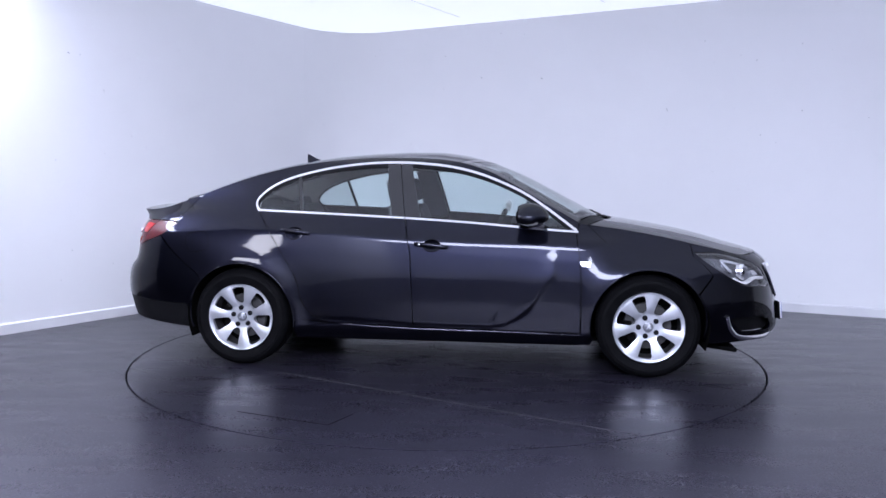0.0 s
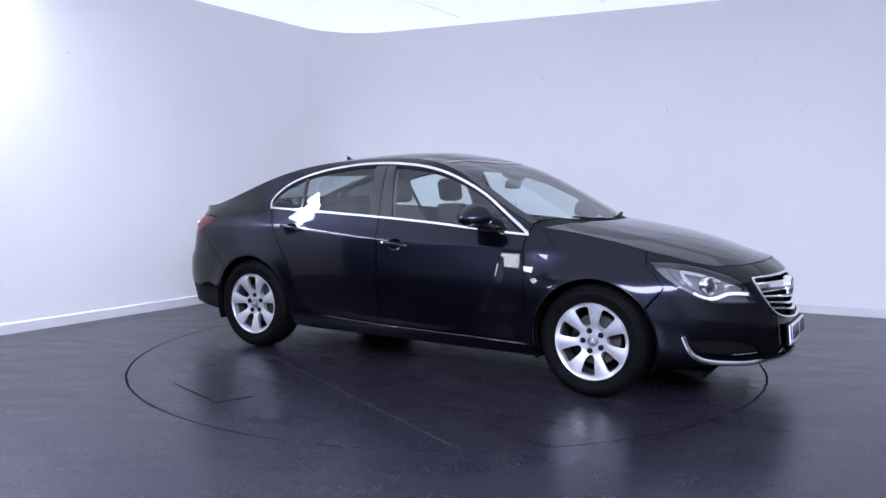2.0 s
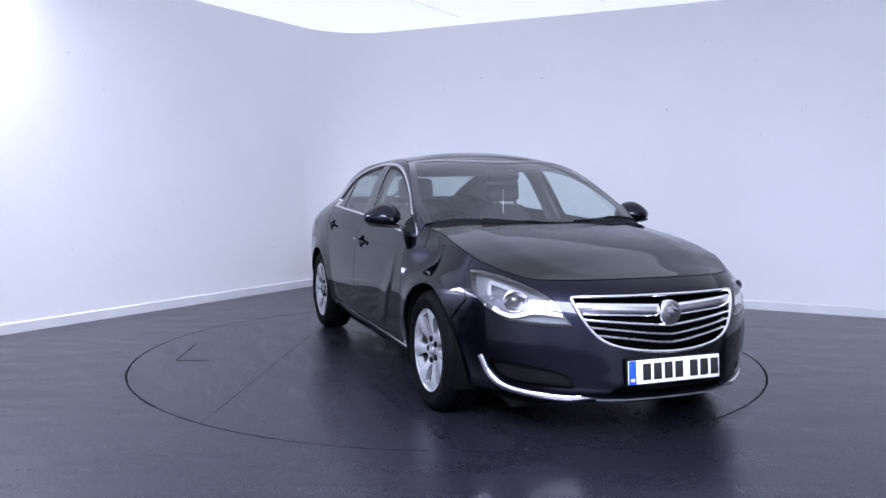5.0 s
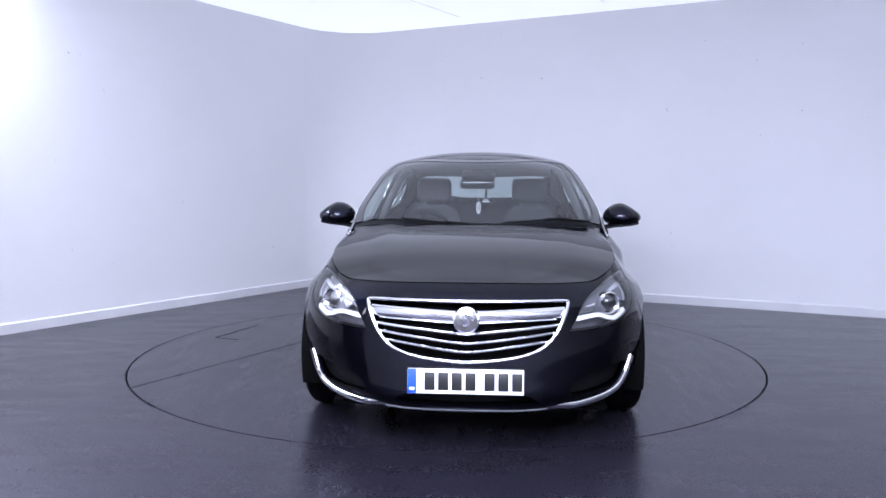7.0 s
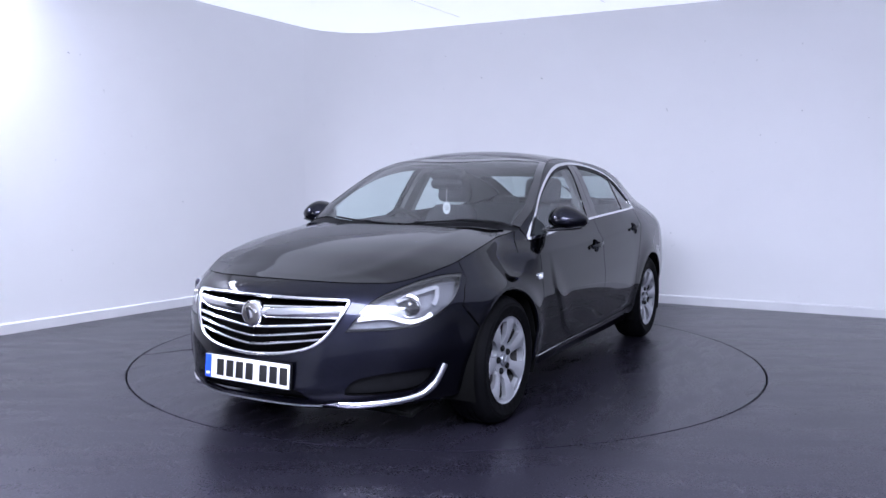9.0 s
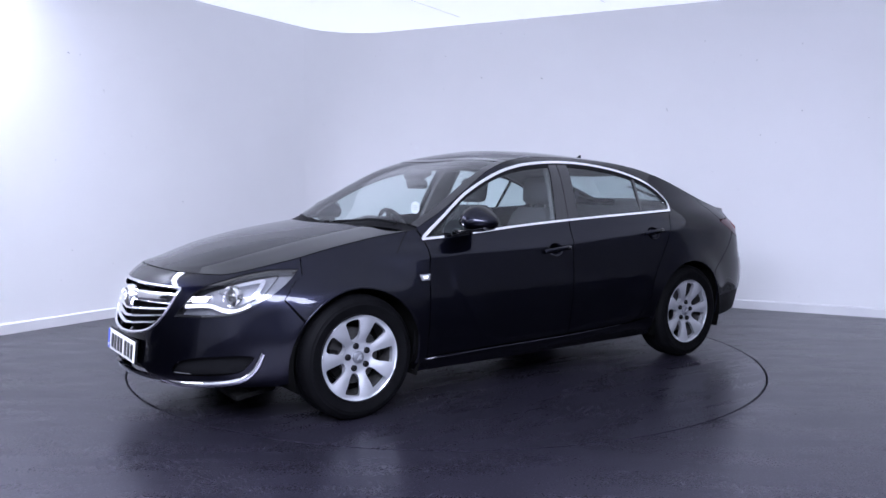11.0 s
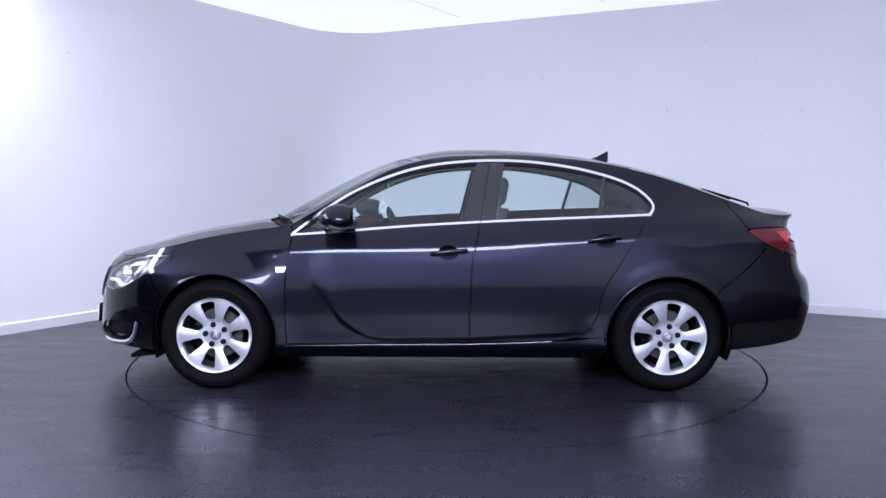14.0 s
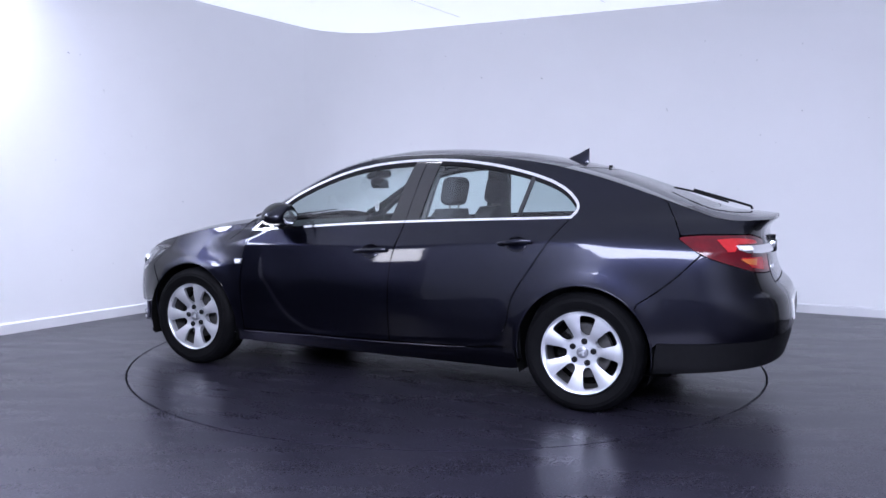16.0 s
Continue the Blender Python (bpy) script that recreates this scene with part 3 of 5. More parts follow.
def sheet(name, mapper, normal, V, F, mat, parent, label="", lip=0.014, sides=(1,), push=0.0):
    """A panel: the filled outline V, F laid on a surface, with its rim turned in."""
    P = mapper(V[:, 0], V[:, 1])
    N = normal(V[:, 0], V[:, 1])
    P = P + N * push
    count = {}
    for f in F:
        for a, b in ((f[0], f[1]), (f[1], f[2]), (f[2], f[0])):
            count.setdefault((min(a, b), max(a, b)), []).append((a, b))
    rim = [v[0] for v in count.values() if len(v) == 1]
    verts, faces, norms = [], [], []
    # which way round the triangles face
    f0 = F[len(F) // 2]
    g = np.cross(P[f0[1]] - P[f0[0]], P[f0[2]] - P[f0[0]])
    turn = float(g @ N[f0[0]]) < 0
    for sd in sides:
        k = np.array([1, sd, 1.0])
        base = len(verts)
        verts += list(P * k)
        norms += list(N * k)
        flip = turn ^ (sd < 0)
        faces += [tuple(base + (f[::-1] if flip else f)) for f in F]
        if lip:
            at = {}
            for a, b in rim:
                for v in (a, b):
                    if v not in at:
                        at[v] = len(verts)
                        verts += [P[v] * k, (P[v] - N[v] * lip) * k]
                        norms += [(0, 0, 0), (0, 0, 0)]
                q = (at[a], at[a] + 1, at[b] + 1, at[b])
                faces.append(q[::-1] if flip else q)
    return mesh_object(name, verts, faces, mat, parent, label, True, norms)


def flank(name, poly, mat, parent, label="", holes=(), gap=0.03, side=1, push=0.0, lip=0.014, both=False, edge=0.02):
    V, F = fill(poly, holes, gap, edge)
    return sheet(name, skin, skin_normal, V, F, mat, parent, label, lip, (1, -1) if both else (side,), push)


def xz(pairs):
    """Outline given by x and z on the flank to (s, z)."""
    return [(float(s_of_x(x)), z) for x, z in pairs]


def yz(pairs, front=True):
    return [(float(s_of_y(y, front)), z) for y, z in pairs]


# the line along which the flank meets the bonnet, screens, roof and tailgate: height over x
top_z = curve(((-2.40, 1.066), (-2.25, 1.062), (-2.1, 1.075), (-1.95, 1.115), (-1.75, 1.18), (-1.5, 1.262), (-1.3, 1.318), (-1.0, 1.382), (-0.7, 1.418), (-0.4, 1.434), (-0.1, 1.427),
               (0.1, 1.402), (0.3, 1.344), (0.5, 1.242), (0.7, 1.126), (0.86, 1.036), (0.93, 0.998), (1.0, 0.984), (1.2, 0.957), (1.5, 0.907), (1.7, 0.864), (1.8, 0.845), (1.9, 0.824), (2.0, 0.802), (2.1, 0.788), (2.2, 0.789), (2.4, 0.796)))


def top_line(s):
    z = top_z(np.interp(s, OS, OX))
    return z


bonnet_z = curve(((0.9, 1.035), (1.12, 1.018), (1.222, 1.006), (1.348, 0.988), (1.56, 0.953), (1.773, 0.907), (1.989, 0.846), (2.1, 0.815), (2.19, 0.790), (2.5, 0.74)))
roof_z = curve(((-2.5, 1.07), (-2.321, 1.086), (-2.179, 1.098), (-1.991, 1.115), (-1.839, 1.166), (-1.648, 1.240), (-1.457, 1.310), (-1.264, 1.367), (-1.072, 1.411), (-0.878, 1.445), (-0.683, 1.467),
                (-0.487, 1.481), (-0.289, 1.488), (-0.091, 1.486), (0.109, 1.461), (0.311, 1.408), (0.514, 1.329), (0.72, 1.226), (0.928, 1.115), (1.10, 1.022), (1.3, 0.92)))
bow = curve(((-2.5, 0.0), (-2.2, 0.0), (-1.9, -0.10), (-1.3, -0.14), (-0.9, -0.08), (-0.4, 0.0), (0.0, 0.11), (0.2, 0.18), (0.6, 0.21), (0.95, 0.20), (1.2, 0.12), (1.6, 0.04), (1.9, 0.0), (2.5, 0.0)))


def lid(s, q, front=False):
    """The upper skin. s: where its edge leaves the flank, q: -1 to 1 across."""
    s, q = np.asarray(s, float), np.asarray(q, float)
    z0 = top_line(s)
    e = skin(s, z0)
    x = e[..., 0] + bow(e[..., 0]) * (1 - q * q)
    zc = bonnet_z(x) if front else roof_z(x)
    n = 2.3
    z = z0 + (np.maximum(zc, z0) if front else zc) * (1 - np.abs(q) ** n) - z0 * (1 - np.abs(q) ** n)
    if front:                             # the two raised lines of the bonnet
        z = z + 0.003 * np.exp(-((np.abs(q) - 0.70) / 0.10) ** 2) * (1 - step(1.9, 2.15, x))
    return np.stack([x, e[..., 1] * q, z], -1)


def lid_normal(s, q, front=False):
    e = 0.004
    n = np.cross(lid(s + e, q, front) - lid(s - e, q, front), lid(s, np.minimum(q + e, 1), front) - lid(s, np.maximum(q - e, -1), front))
    n /= np.linalg.norm(n, axis=-1, keepdims=True) + 1e-12
    return n * np.where(n[..., 2] < 0, -1, 1)[..., None]


def cover(name, s0, s1, mat, parent, label="", front=False, ns=40, nq=40, q0=-1.0, q1=1.0, push=0.0, lip=0.012, ends=(0, 0)):
    """A panel of the upper skin between two edge stations."""
    ss = np.linspace(s0, s1, ns + 1)
    qq = np.linspace(q0, q1, nq + 1)
    S, Q = np.meshgrid(ss, qq, indexing="ij")
    V = np.stack([S.ravel(), Q.ravel()], 1)
    F = []
    for i in range(ns):
        for j in range(nq):
            a = i * (nq + 1) + j
            F += [(a, a + 1, a + nq + 2), (a, a + nq + 2, a + nq + 1)]
    return sheet(name, lambda s, q: lid(s, q, front), lambda s, q: lid_normal(s, q, front), V, np.array(F), mat, parent, label, lip, (1,), push)


def strip(name, line, half, mat, parent, label="", side=1, push=0.0, lip=0.006, both=False, taper=False):
    """A narrow band along a line (s, z) on the flank."""
    p = np.array(line, float)
    d = np.gradient(p, axis=0)
    d /= np.linalg.norm(d, axis=1, keepdims=True)
    n = np.stack([-d[:, 1], d[:, 0]], 1)
    h = np.full(len(p), half)
    if taper:
        h = h * np.sin(np.linspace(0.12, math.pi - 0.12, len(p))) ** 0.6
    a, b = p + n * h[:, None], p - n * h[:, None]
    V = np.concatenate([a, b])
    k = len(p)
    F = []
    for i in range(k - 1):
        F += [(i, i + 1, k + i + 1), (i, k + i + 1, k + i)]
    return sheet(name, skin, skin_normal, V, np.array(F), mat, parent, label, lip, (1, -1) if both else (side,), push)


def arc_pts(cx, cz, r, a0, a1, n=18):
    return [(cx + r * math.cos(radians(a0 + (a1 - a0) * k / n)), cz + r * math.sin(radians(a0 + (a1 - a0) * k / n))) for k in range(n + 1)]


ARCH = 0.372
AXLE, HUBZ = 1.3685, 0.335
S = s_of_x
# upper edge of the side glass, front corner to rear corner, and its lower edge
GLASS_TOP = smooth_line([(0.905, 0.945), (0.82, 1.01), (0.708, 1.093), (0.562, 1.188), (0.382, 1.272), (0.204, 1.333), (0.028, 1.370), (-0.147, 1.388), (-0.304, 1.395), (-0.494, 1.391), (-0.666, 1.374),
                         (-0.837, 1.347), (-1.007, 1.305), (-1.13, 1.262), (-1.22, 1.212), (-1.285, 1.15), (-1.295, 1.105), (-1.268, 1.067)], 5)
belt_z = curve(((-1.4, 1.07), (-1.258, 1.064), (-0.665, 1.040), (-0.23, 1.019), (0.192, 0.994), (0.543, 0.966), (0.9, 0.938), (1.0, 0.93)))


def belt(x0, x1, n=24, up=0.0):
    return [(x0 + (x1 - x0) * k / n, float(belt_z(x0 + (x1 - x0) * k / n)) + up) for k in range(n + 1)]


G = 0.0035      # half a panel gap
door_front = smooth_line([(0.905, 0.935), (0.912, 0.86), (0.928, 0.75), (0.935, 0.6), (0.937, 0.42), (0.936, 0.285)], 5)
pillar_gap = smooth_line([(-0.237, 1.02), (-0.208, 0.88), (-0.186, 0.767), (-0.176, 0.6), (-0.171, 0.45), (-0.170, 0.30)], 5)
door_rear = smooth_line([(-1.262, 1.058), (-1.19, 0.965), (-1.126, 0.87), (-1.06, 0.765), (-0.997, 0.669), (-0.955, 0.57), (-0.94, 0.48), (-0.90, 0.40), (-0.82, 0.335), (-0.75, 0.312)], 5)
HEADLAMP = smooth_line([(1.682, 0.813), (1.82, 0.813), (1.958, 0.797), (2.08, 0.771), (2.20, 0.736), (2.285, 0.690), (2.33, 0.64)], 4) + [(2.383, 0.577)] + smooth_line([(2.24, 0.580), (2.12, 0.586), (2.02, 0.603), (1.93, 0.641), (1.847, 0.688), (1.765, 0.744)], 4)
FOG = smooth_line([(1.95, 0.392), (1.965, 0.345), (2.02, 0.302), (2.15, 0.285), (2.34, 0.284), (2.39, 0.297), (2.345, 0.352), (2.2, 0.381)], 3, True)
GRILLE_LOW = smooth_line([(S_FRONT, 0.456), (2.80, 0.461), (2.70, 0.471), (2.60, 0.489), (2.52, 0.521), (2.455, 0.577), (2.405, 0.645), (2.372, 0.698)], 4)
GRILLE_TOP = smooth_line([(2.366, 0.711), (2.40, 0.716), (2.6, 0.719), (S_FRONT, 0.720)], 4)
TAIL_LOW = smooth_line([(-1.866, 0.972), (-1.976, 0.895), (-2.123, 0.844), (-2.283, 0.806), (-2.45, 0.790), (-2.60, 0.786)], 4)
TAIL_TOP = smooth_line([(-2.62, 0.955), (-2.40, 0.982), (-2.19, 0.988), (-1.98, 0.987), (-1.89, 0.980)], 4)


def shift(line, dx, dz=0.0):
    return [(x + dx, z + dz) for x, z in line]


def build_doors(parent, side):
    d1 = shift(door_front, -G) + shift(pillar_gap, G)[::-1] + belt(-0.237 + G, 0.905 - G)
    d2 = shift(pillar_gap, -G) + shift(door_rear, G)[::-1] + belt(-1.262 + G, -0.237 - G)
    made = []
    for name, poly, lab, scoop, h0, h1 in (("front_door", d1, "black painted front door", (-0.043, 0.842), (0.062, 0.834), (-0.157, 0.852)),
                                           ("rear_door", d2, "black painted rear door", (-0.985, 0.914), (-0.880, 0.911), (-1.074, 0.929))):
        hole = [(scoop[0] + 0.062 * math.cos(w), scoop[1] + 0.043 * math.sin(w)) for w in np.linspace(0, 2 * math.pi, 24, endpoint=False)]
        door = flank(name, xz(poly), PAINT, parent, lab, side=side, holes=[hole], gap=0.0125, edge=0.0125)
        made.append(door)
        # handle scoop: a shallow cup behind the grip
        V, F = fill([(scoop[0] + (x - scoop[0]) * 1.02, scoop[1] + (z - scoop[1]) * 1.02) for x, z in hole], [], 0.012)

        def cup(s, z, c=scoop):
            r = np.clip(1 - ((s - c[0]) / 0.064) ** 2 - ((z - c[1]) / 0.045) ** 2, 0, 1)
            return skin(s, z) - skin_normal(s, z) * (0.022 * np.sqrt(r))[..., None]

        def cup_n(s, z, c=scoop):
            e = 0.003
            n = np.cross(cup(s, z + e) - cup(s, z - e), cup(s + e, z) - cup(s - e, z))
            n /= np.linalg.norm(n, axis=-1, keepdims=True) + 1e-12
            return n * np.where((n * skin_normal(s, z)).sum(-1) < 0, -1, 1)[..., None]
        sheet("handle_cup", cup, cup_n, V, F, PAINT, door, "black painted cup behind the handle", 0, (side,))
        n = 14
        ss = np.linspace(h0[0], h1[0], n)
        zz = np.linspace(h0[1], h1[1], n)
        lift = 0.006 + 0.026 * np.sin(np.linspace(0.05, math.pi - 0.05, n)) ** 0.5
        P = skin(ss, zz) + skin_normal(ss, zz) * lift[:, None]
        P[:, 1] *= side
        bar("handle", P, 0.01, PAINT, door, "black painted door handle", 10, False, (0.009, 0.0135))
        if side < 0 and name == "front_door":
            bm = bmesh.new()
            bmesh.ops.create_uvsphere(bm, u_segments=14, v_segments=8, radius=1.0, matrix=Matrix.Diagonal((0.0085, 0.005, 0.0085, 1)))
            lock = part("door_lock", bm, CHROME, door, "small round chrome door lock")
            lock.matrix_basis = Matrix.Translation(Vector(P[-3]) + Vector((0, side * 0.009, 0)))
    return made


def build_glass(parent, doors, side):
    front, rear = doors
    top = shift(GLASS_TOP, 0, -0.006)
    def cut(x0, x1):
        return [p for p in top if x1 < p[0] < x0]
    a = [(-0.226, 1.380), (-0.130, 1.020)]
    fw_ = cut(0.9, -0.22) + a + belt(-0.130, 0.895, 20, 0.0)
    flank("window", xz(fw_), GLASS, front, "tinted front door window", side=side, push=-0.006, lip=0, gap=0.05).visible_shadow = False
    rw = [(-0.391, 1.384)] + cut(-0.395, -0.995) + [(-1.000, 1.300), (-0.945, 1.048)] + belt(-0.944, -0.327, 12)
    flank("window", xz(rw), GLASS, rear, "tinted rear door window", side=side, push=-0.006, lip=0, gap=0.05).visible_shadow = False
    qw = [(-1.018, 1.294)] + [p for p in top if p[0] < -1.02] + belt(-1.262, -0.963, 8)
    flank("quarter_window", xz(qw), DIM, rear, "dark tinted quarter window", side=side, push=-0.006, lip=0, gap=0.05).visible_shadow = False
    pil = [(-0.222, 1.388), (-0.296, 1.391)] + [(-0.237 + G / 2, 1.018), (-0.128, 1.014)]
    flank("door_pillar", xz(pil), GLOSSB, front, "gloss black pillar trim", side=side, push=-0.001)
    pil = [(-0.302, 1.391), (-0.393, 1.390), (-0.325, 1.020), (-0.237 - G / 2, 1.016)]
    flank("door_pillar", xz(pil), GLOSSB, rear, "gloss black pillar trim", side=side, push=-0.001)
    flank("window_divider", xz([(-0.998, 1.305), (-1.020, 1.299), (-0.965, 1.045), (-0.943, 1.045)]), GLOSSB, rear, "gloss black window divider", side=side, push=-0.002)
    strip("window_chrome", xz(GLASS_TOP), 0.0080, CHROME, parent, "bright chrome strip over the side windows", side, 0.006, 0.012)
    strip("belt_chrome", xz(belt(0.915, -0.2350, 30)), 0.0068, CHROME, front, "bright chrome strip under the window", side, 0.007, 0.012)
    strip("belt_chrome", xz(belt(-0.2395, -1.275, 30)), 0.0068, CHROME, rear, "bright chrome strip under the window", side, 0.007, 0.012)
    strip("window_seal", xz(shift(GLASS_TOP, 0.0, -0.017)), 0.009, PLASTIC, parent, "black rubber window seal", side, -0.003, 0.012)


def build_body(parent):
    for side in (1, -1):
        doors = build_doors(parent, side)
        build_glass(parent, doors, side)
        sill = [(1.02, 0.24)] + [(0.945, 0.279)] + [(-0.170, 0.291), (-0.75, 0.305)] + [(-0.98, 0.33), (-1.0, 0.24), (-0.98, 0.20), (1.0, 0.20)]
        flank("sill", xz(sill), PAINT, parent, "black painted sill", side=side, edge=0.03)
        strip("sill_line", xz([(0.94, 0.270), (0.4, 0.279), (-0.163, 0.284), (-0.55, 0.298), (-0.67, 0.305)]), 0.0013, CHROME, parent, "thin bright line along the sill", side, 0.002, 0.004)
        wing = shift(door_front, G) + [(0.955, 0.262), (1.03, 0.25)] + arc_pts(AXLE, HUBZ, ARCH, 194, 36, 24)
        edge = [(float(s), float(top_line(s)) - 0.004) for s in np.linspace(1.662, S(0.93), 18)]
        wing = xz(wing) + [(1.775, 0.672), (1.720, 0.745), (1.668, 0.785)] + edge
        flank("front_wing", wing, PAINT, parent, "black painted front wing", side=side, gap=0.025)
        strip("wing_joint", [(0.979, 0.985), (1.02, 0.945), (1.055, 0.91), (1.095, 0.872)], 0.0022, GAP, parent, "fine joint at the wing's top", side, 0.0008, 0)
        rail = [(x, float(top_z(x)) - 0.003) for x in np.linspace(0.92, -1.765, 66)]
        quarter = xz(rail) + [(-1.793, 1.152), (-1.844, 1.053), (-1.870, 0.985), (-1.860, 0.970), (-1.973, 0.890), (-1.866, 0.783), (-1.757, 0.691), (-1.66, 0.625)] \
            + xz(arc_pts(-AXLE, HUBZ, ARCH, 138, -14, 24) + [(-1.005, 0.25), (-0.995, 0.33)] + shift(door_rear, -G)[::-1][4:] + [(-1.272, 1.066)] + GLASS_TOP[::-1])
        flank("rear_quarter", quarter, PAINT, parent, "black painted roof rail and rear quarter", side=side, gap=0.025)
        # side repeater
        rep = flank("repeater", [(0.995, 0.752), (0.926, 0.755), (0.936, 0.720), (0.988, 0.719)], SILVER, parent, "small clear side repeater lamp", side=side, push=0.006, gap=0.02)
        flank("repeater_lens", [(0.978, 0.744), (0.942, 0.746), (0.948, 0.728), (0.974, 0.727)], WHITEP, rep, "white lens", side=side, push=0.009, gap=0.02)
        if side < 0:
            flap = smooth_line([(-1.765, 0.895), (-1.70, 0.915), (-1.63, 0.915), (-1.60, 0.87), (-1.605, 0.81), (-1.66, 0.785), (-1.73, 0.785), (-1.765, 0.83)], 4, True)
            strip("fuel_flap_joint", flap + flap[:1], 0.002, GAP, parent, "thin joint round the fuel flap", side, 0.0008, 0)
    # bumpers, each one piece across the car
    low = [(float(s), 0.205 + 0.015 * float(step(0.3, 0.8, np.interp(s, OS, OY)))) for s in np.linspace(S_FRONT, S(1.80), 20)]
    topf = [(float(s), float(top_line(s)) - 0.004) for s in np.linspace(1.668, S_FRONT, 40)]
    intake = [(S_FRONT, 0.318), (2.66, 0.318), (2.60, 0.300), (2.55, 0.262), (S_FRONT, 0.258)]
    front = low + xz([(1.74, 0.24)] + arc_pts(AXLE, HUBZ, ARCH, -14, 34, 8)[1:]) + [(1.782, 0.668), (1.727, 0.743), (1.674, 0.781)] + topf + [(S_FRONT, 0.724)] \
        + shift(GRILLE_TOP[::-1], -0.002, 0.004)[1:] + shift(GRILLE_LOW[::-1], -0.003, -0.003) + intake
    hole = [(1.9925 + (s - 1.9925) * 1.004, 0.70 + (z - 0.70) * 1.02) for s, z in HEADLAMP]
    flank("front_bumper", front, PAINT, parent, "black painted front bumper", holes=[hole, FOG], both=True, edge=0.016, gap=0.022)
    rear = xz(arc_pts(-AXLE, HUBZ, ARCH, 172, 140, 8)) + [(-1.664, 0.620), (-1.762, 0.686), (-1.871, 0.778), (-1.980, 0.885)] + shift(TAIL_LOW[5:], 0, -0.006) + [(-2.62, 0.722), (S_REAR, 0.720)] \
        + [(S_REAR, 0.475), (-2.66, 0.477), (-2.47, 0.460), (-2.256, 0.444), (-2.045, 0.432), (-1.876, 0.422), (-1.77, 0.422)]
    flank("rear_bumper", rear, PAINT, parent, "black painted rear bumper", both=True, edge=0.02, gap=0.025)
    skirt = [(-1.768, 0.418), (-1.876, 0.418), (-2.045, 0.428), (-2.256, 0.440), (-2.47, 0.456), (-2.66, 0.473), (S_REAR, 0.471), (S_REAR, 0.345), (-2.82, 0.33), (-2.558, 0.312), (-2.366, 0.298), (-2.178, 0.285), (-1.876, 0.254), (-1.74, 0.245)]
    flank("rear_skirt", skirt, PLASTIC, parent, "black plastic lower bumper edge", both=True, push=-0.004)
    gate = [(float(s), float(top_line(s)) - 0.004) for s in np.linspace(-1.785, S_REAR, 40)] + [(S_REAR, 0.727), (-2.64, 0.727), (-2.632, 0.80)] + [(-2.628, 0.955)] + shift(TAIL_TOP, 0, 0.007)[1:] + [(-1.876, 0.99), (-1.851, 1.053), (-1.800, 1.152)]
    flank("tailgate", gate, PAINT, parent, "black painted tailgate", both=True, gap=0.025)
    # upper skin
    cover("bonnet", S_FRONT - 0.03, S(0.99), PAINT, parent, "black painted bonnet", True, 70, 60)
    cover("scuttle", S(0.984), S(0.915), PLASTIC, parent, "black plastic scuttle under the windscreen", False, 6, 30, push=-0.006)
    cover("windscreen", S(0.91), S(0.17), SCREEN, parent, "clear laminated windscreen", False, 30, 40, -0.94, 0.94, push=-0.002, lip=0).visible_shadow = False
    for q0, q1 in ((-1.0, -0.94), (0.94, 1.0)):
        cover("screen_edge", S(0.91), S(0.17), GLOSSB, parent, "black edge of the windscreen", False, 30, 4, q0, q1)
    cover("screen_top", S(0.165), S(0.115), GLOSSB, parent, "black upper edge of the windscreen", False, 6, 40)
    cover("roof", S(0.110), S(-1.16), PAINT, parent, "black painted roof", False, 60, 40)
    cover("rear_window", S(-1.20), S(-1.90), DIM, parent, "dark tinted rear window", False, 30, 36, -0.86, 0.86, push=-0.002, lip=0).visible_shadow = False
    cover("rear_window_top", S(-1.166), S(-1.20), GLOSSB, parent, "black upper edge of the rear window", False, 4, 36)
    for q0, q1 in ((-1.0, -0.86), (0.86, 1.0)):
        cover("rear_window_edge", S(-1.20), S(-1.90), GLOSSB, parent, "black edge of the rear window", False, 30, 6, q0, q1)
    cover("spoiler", S(-1.905), S_REAR + 0.05, PAINT, parent, "black painted tailgate lip", False, 40, 36)


build_body(CAR)


def hand_line(pairs, n=24):
    """A line across the nose, from one flank to the other, through (s, z) pairs that end at the middle."""
    f = curve([p for p in pairs])
    s = np.linspace(pairs[0][0], S_FRONT, n)
    P = skin(s, f(s))
    N = skin_normal(s, f(s))
    L = np.concatenate([P, (P * np.array([1, -1, 1]))[::-1][1:]])
    M = np.concatenate([N, (N * np.array([1, -1, 1]))[::-1][1:]])
    return L, M


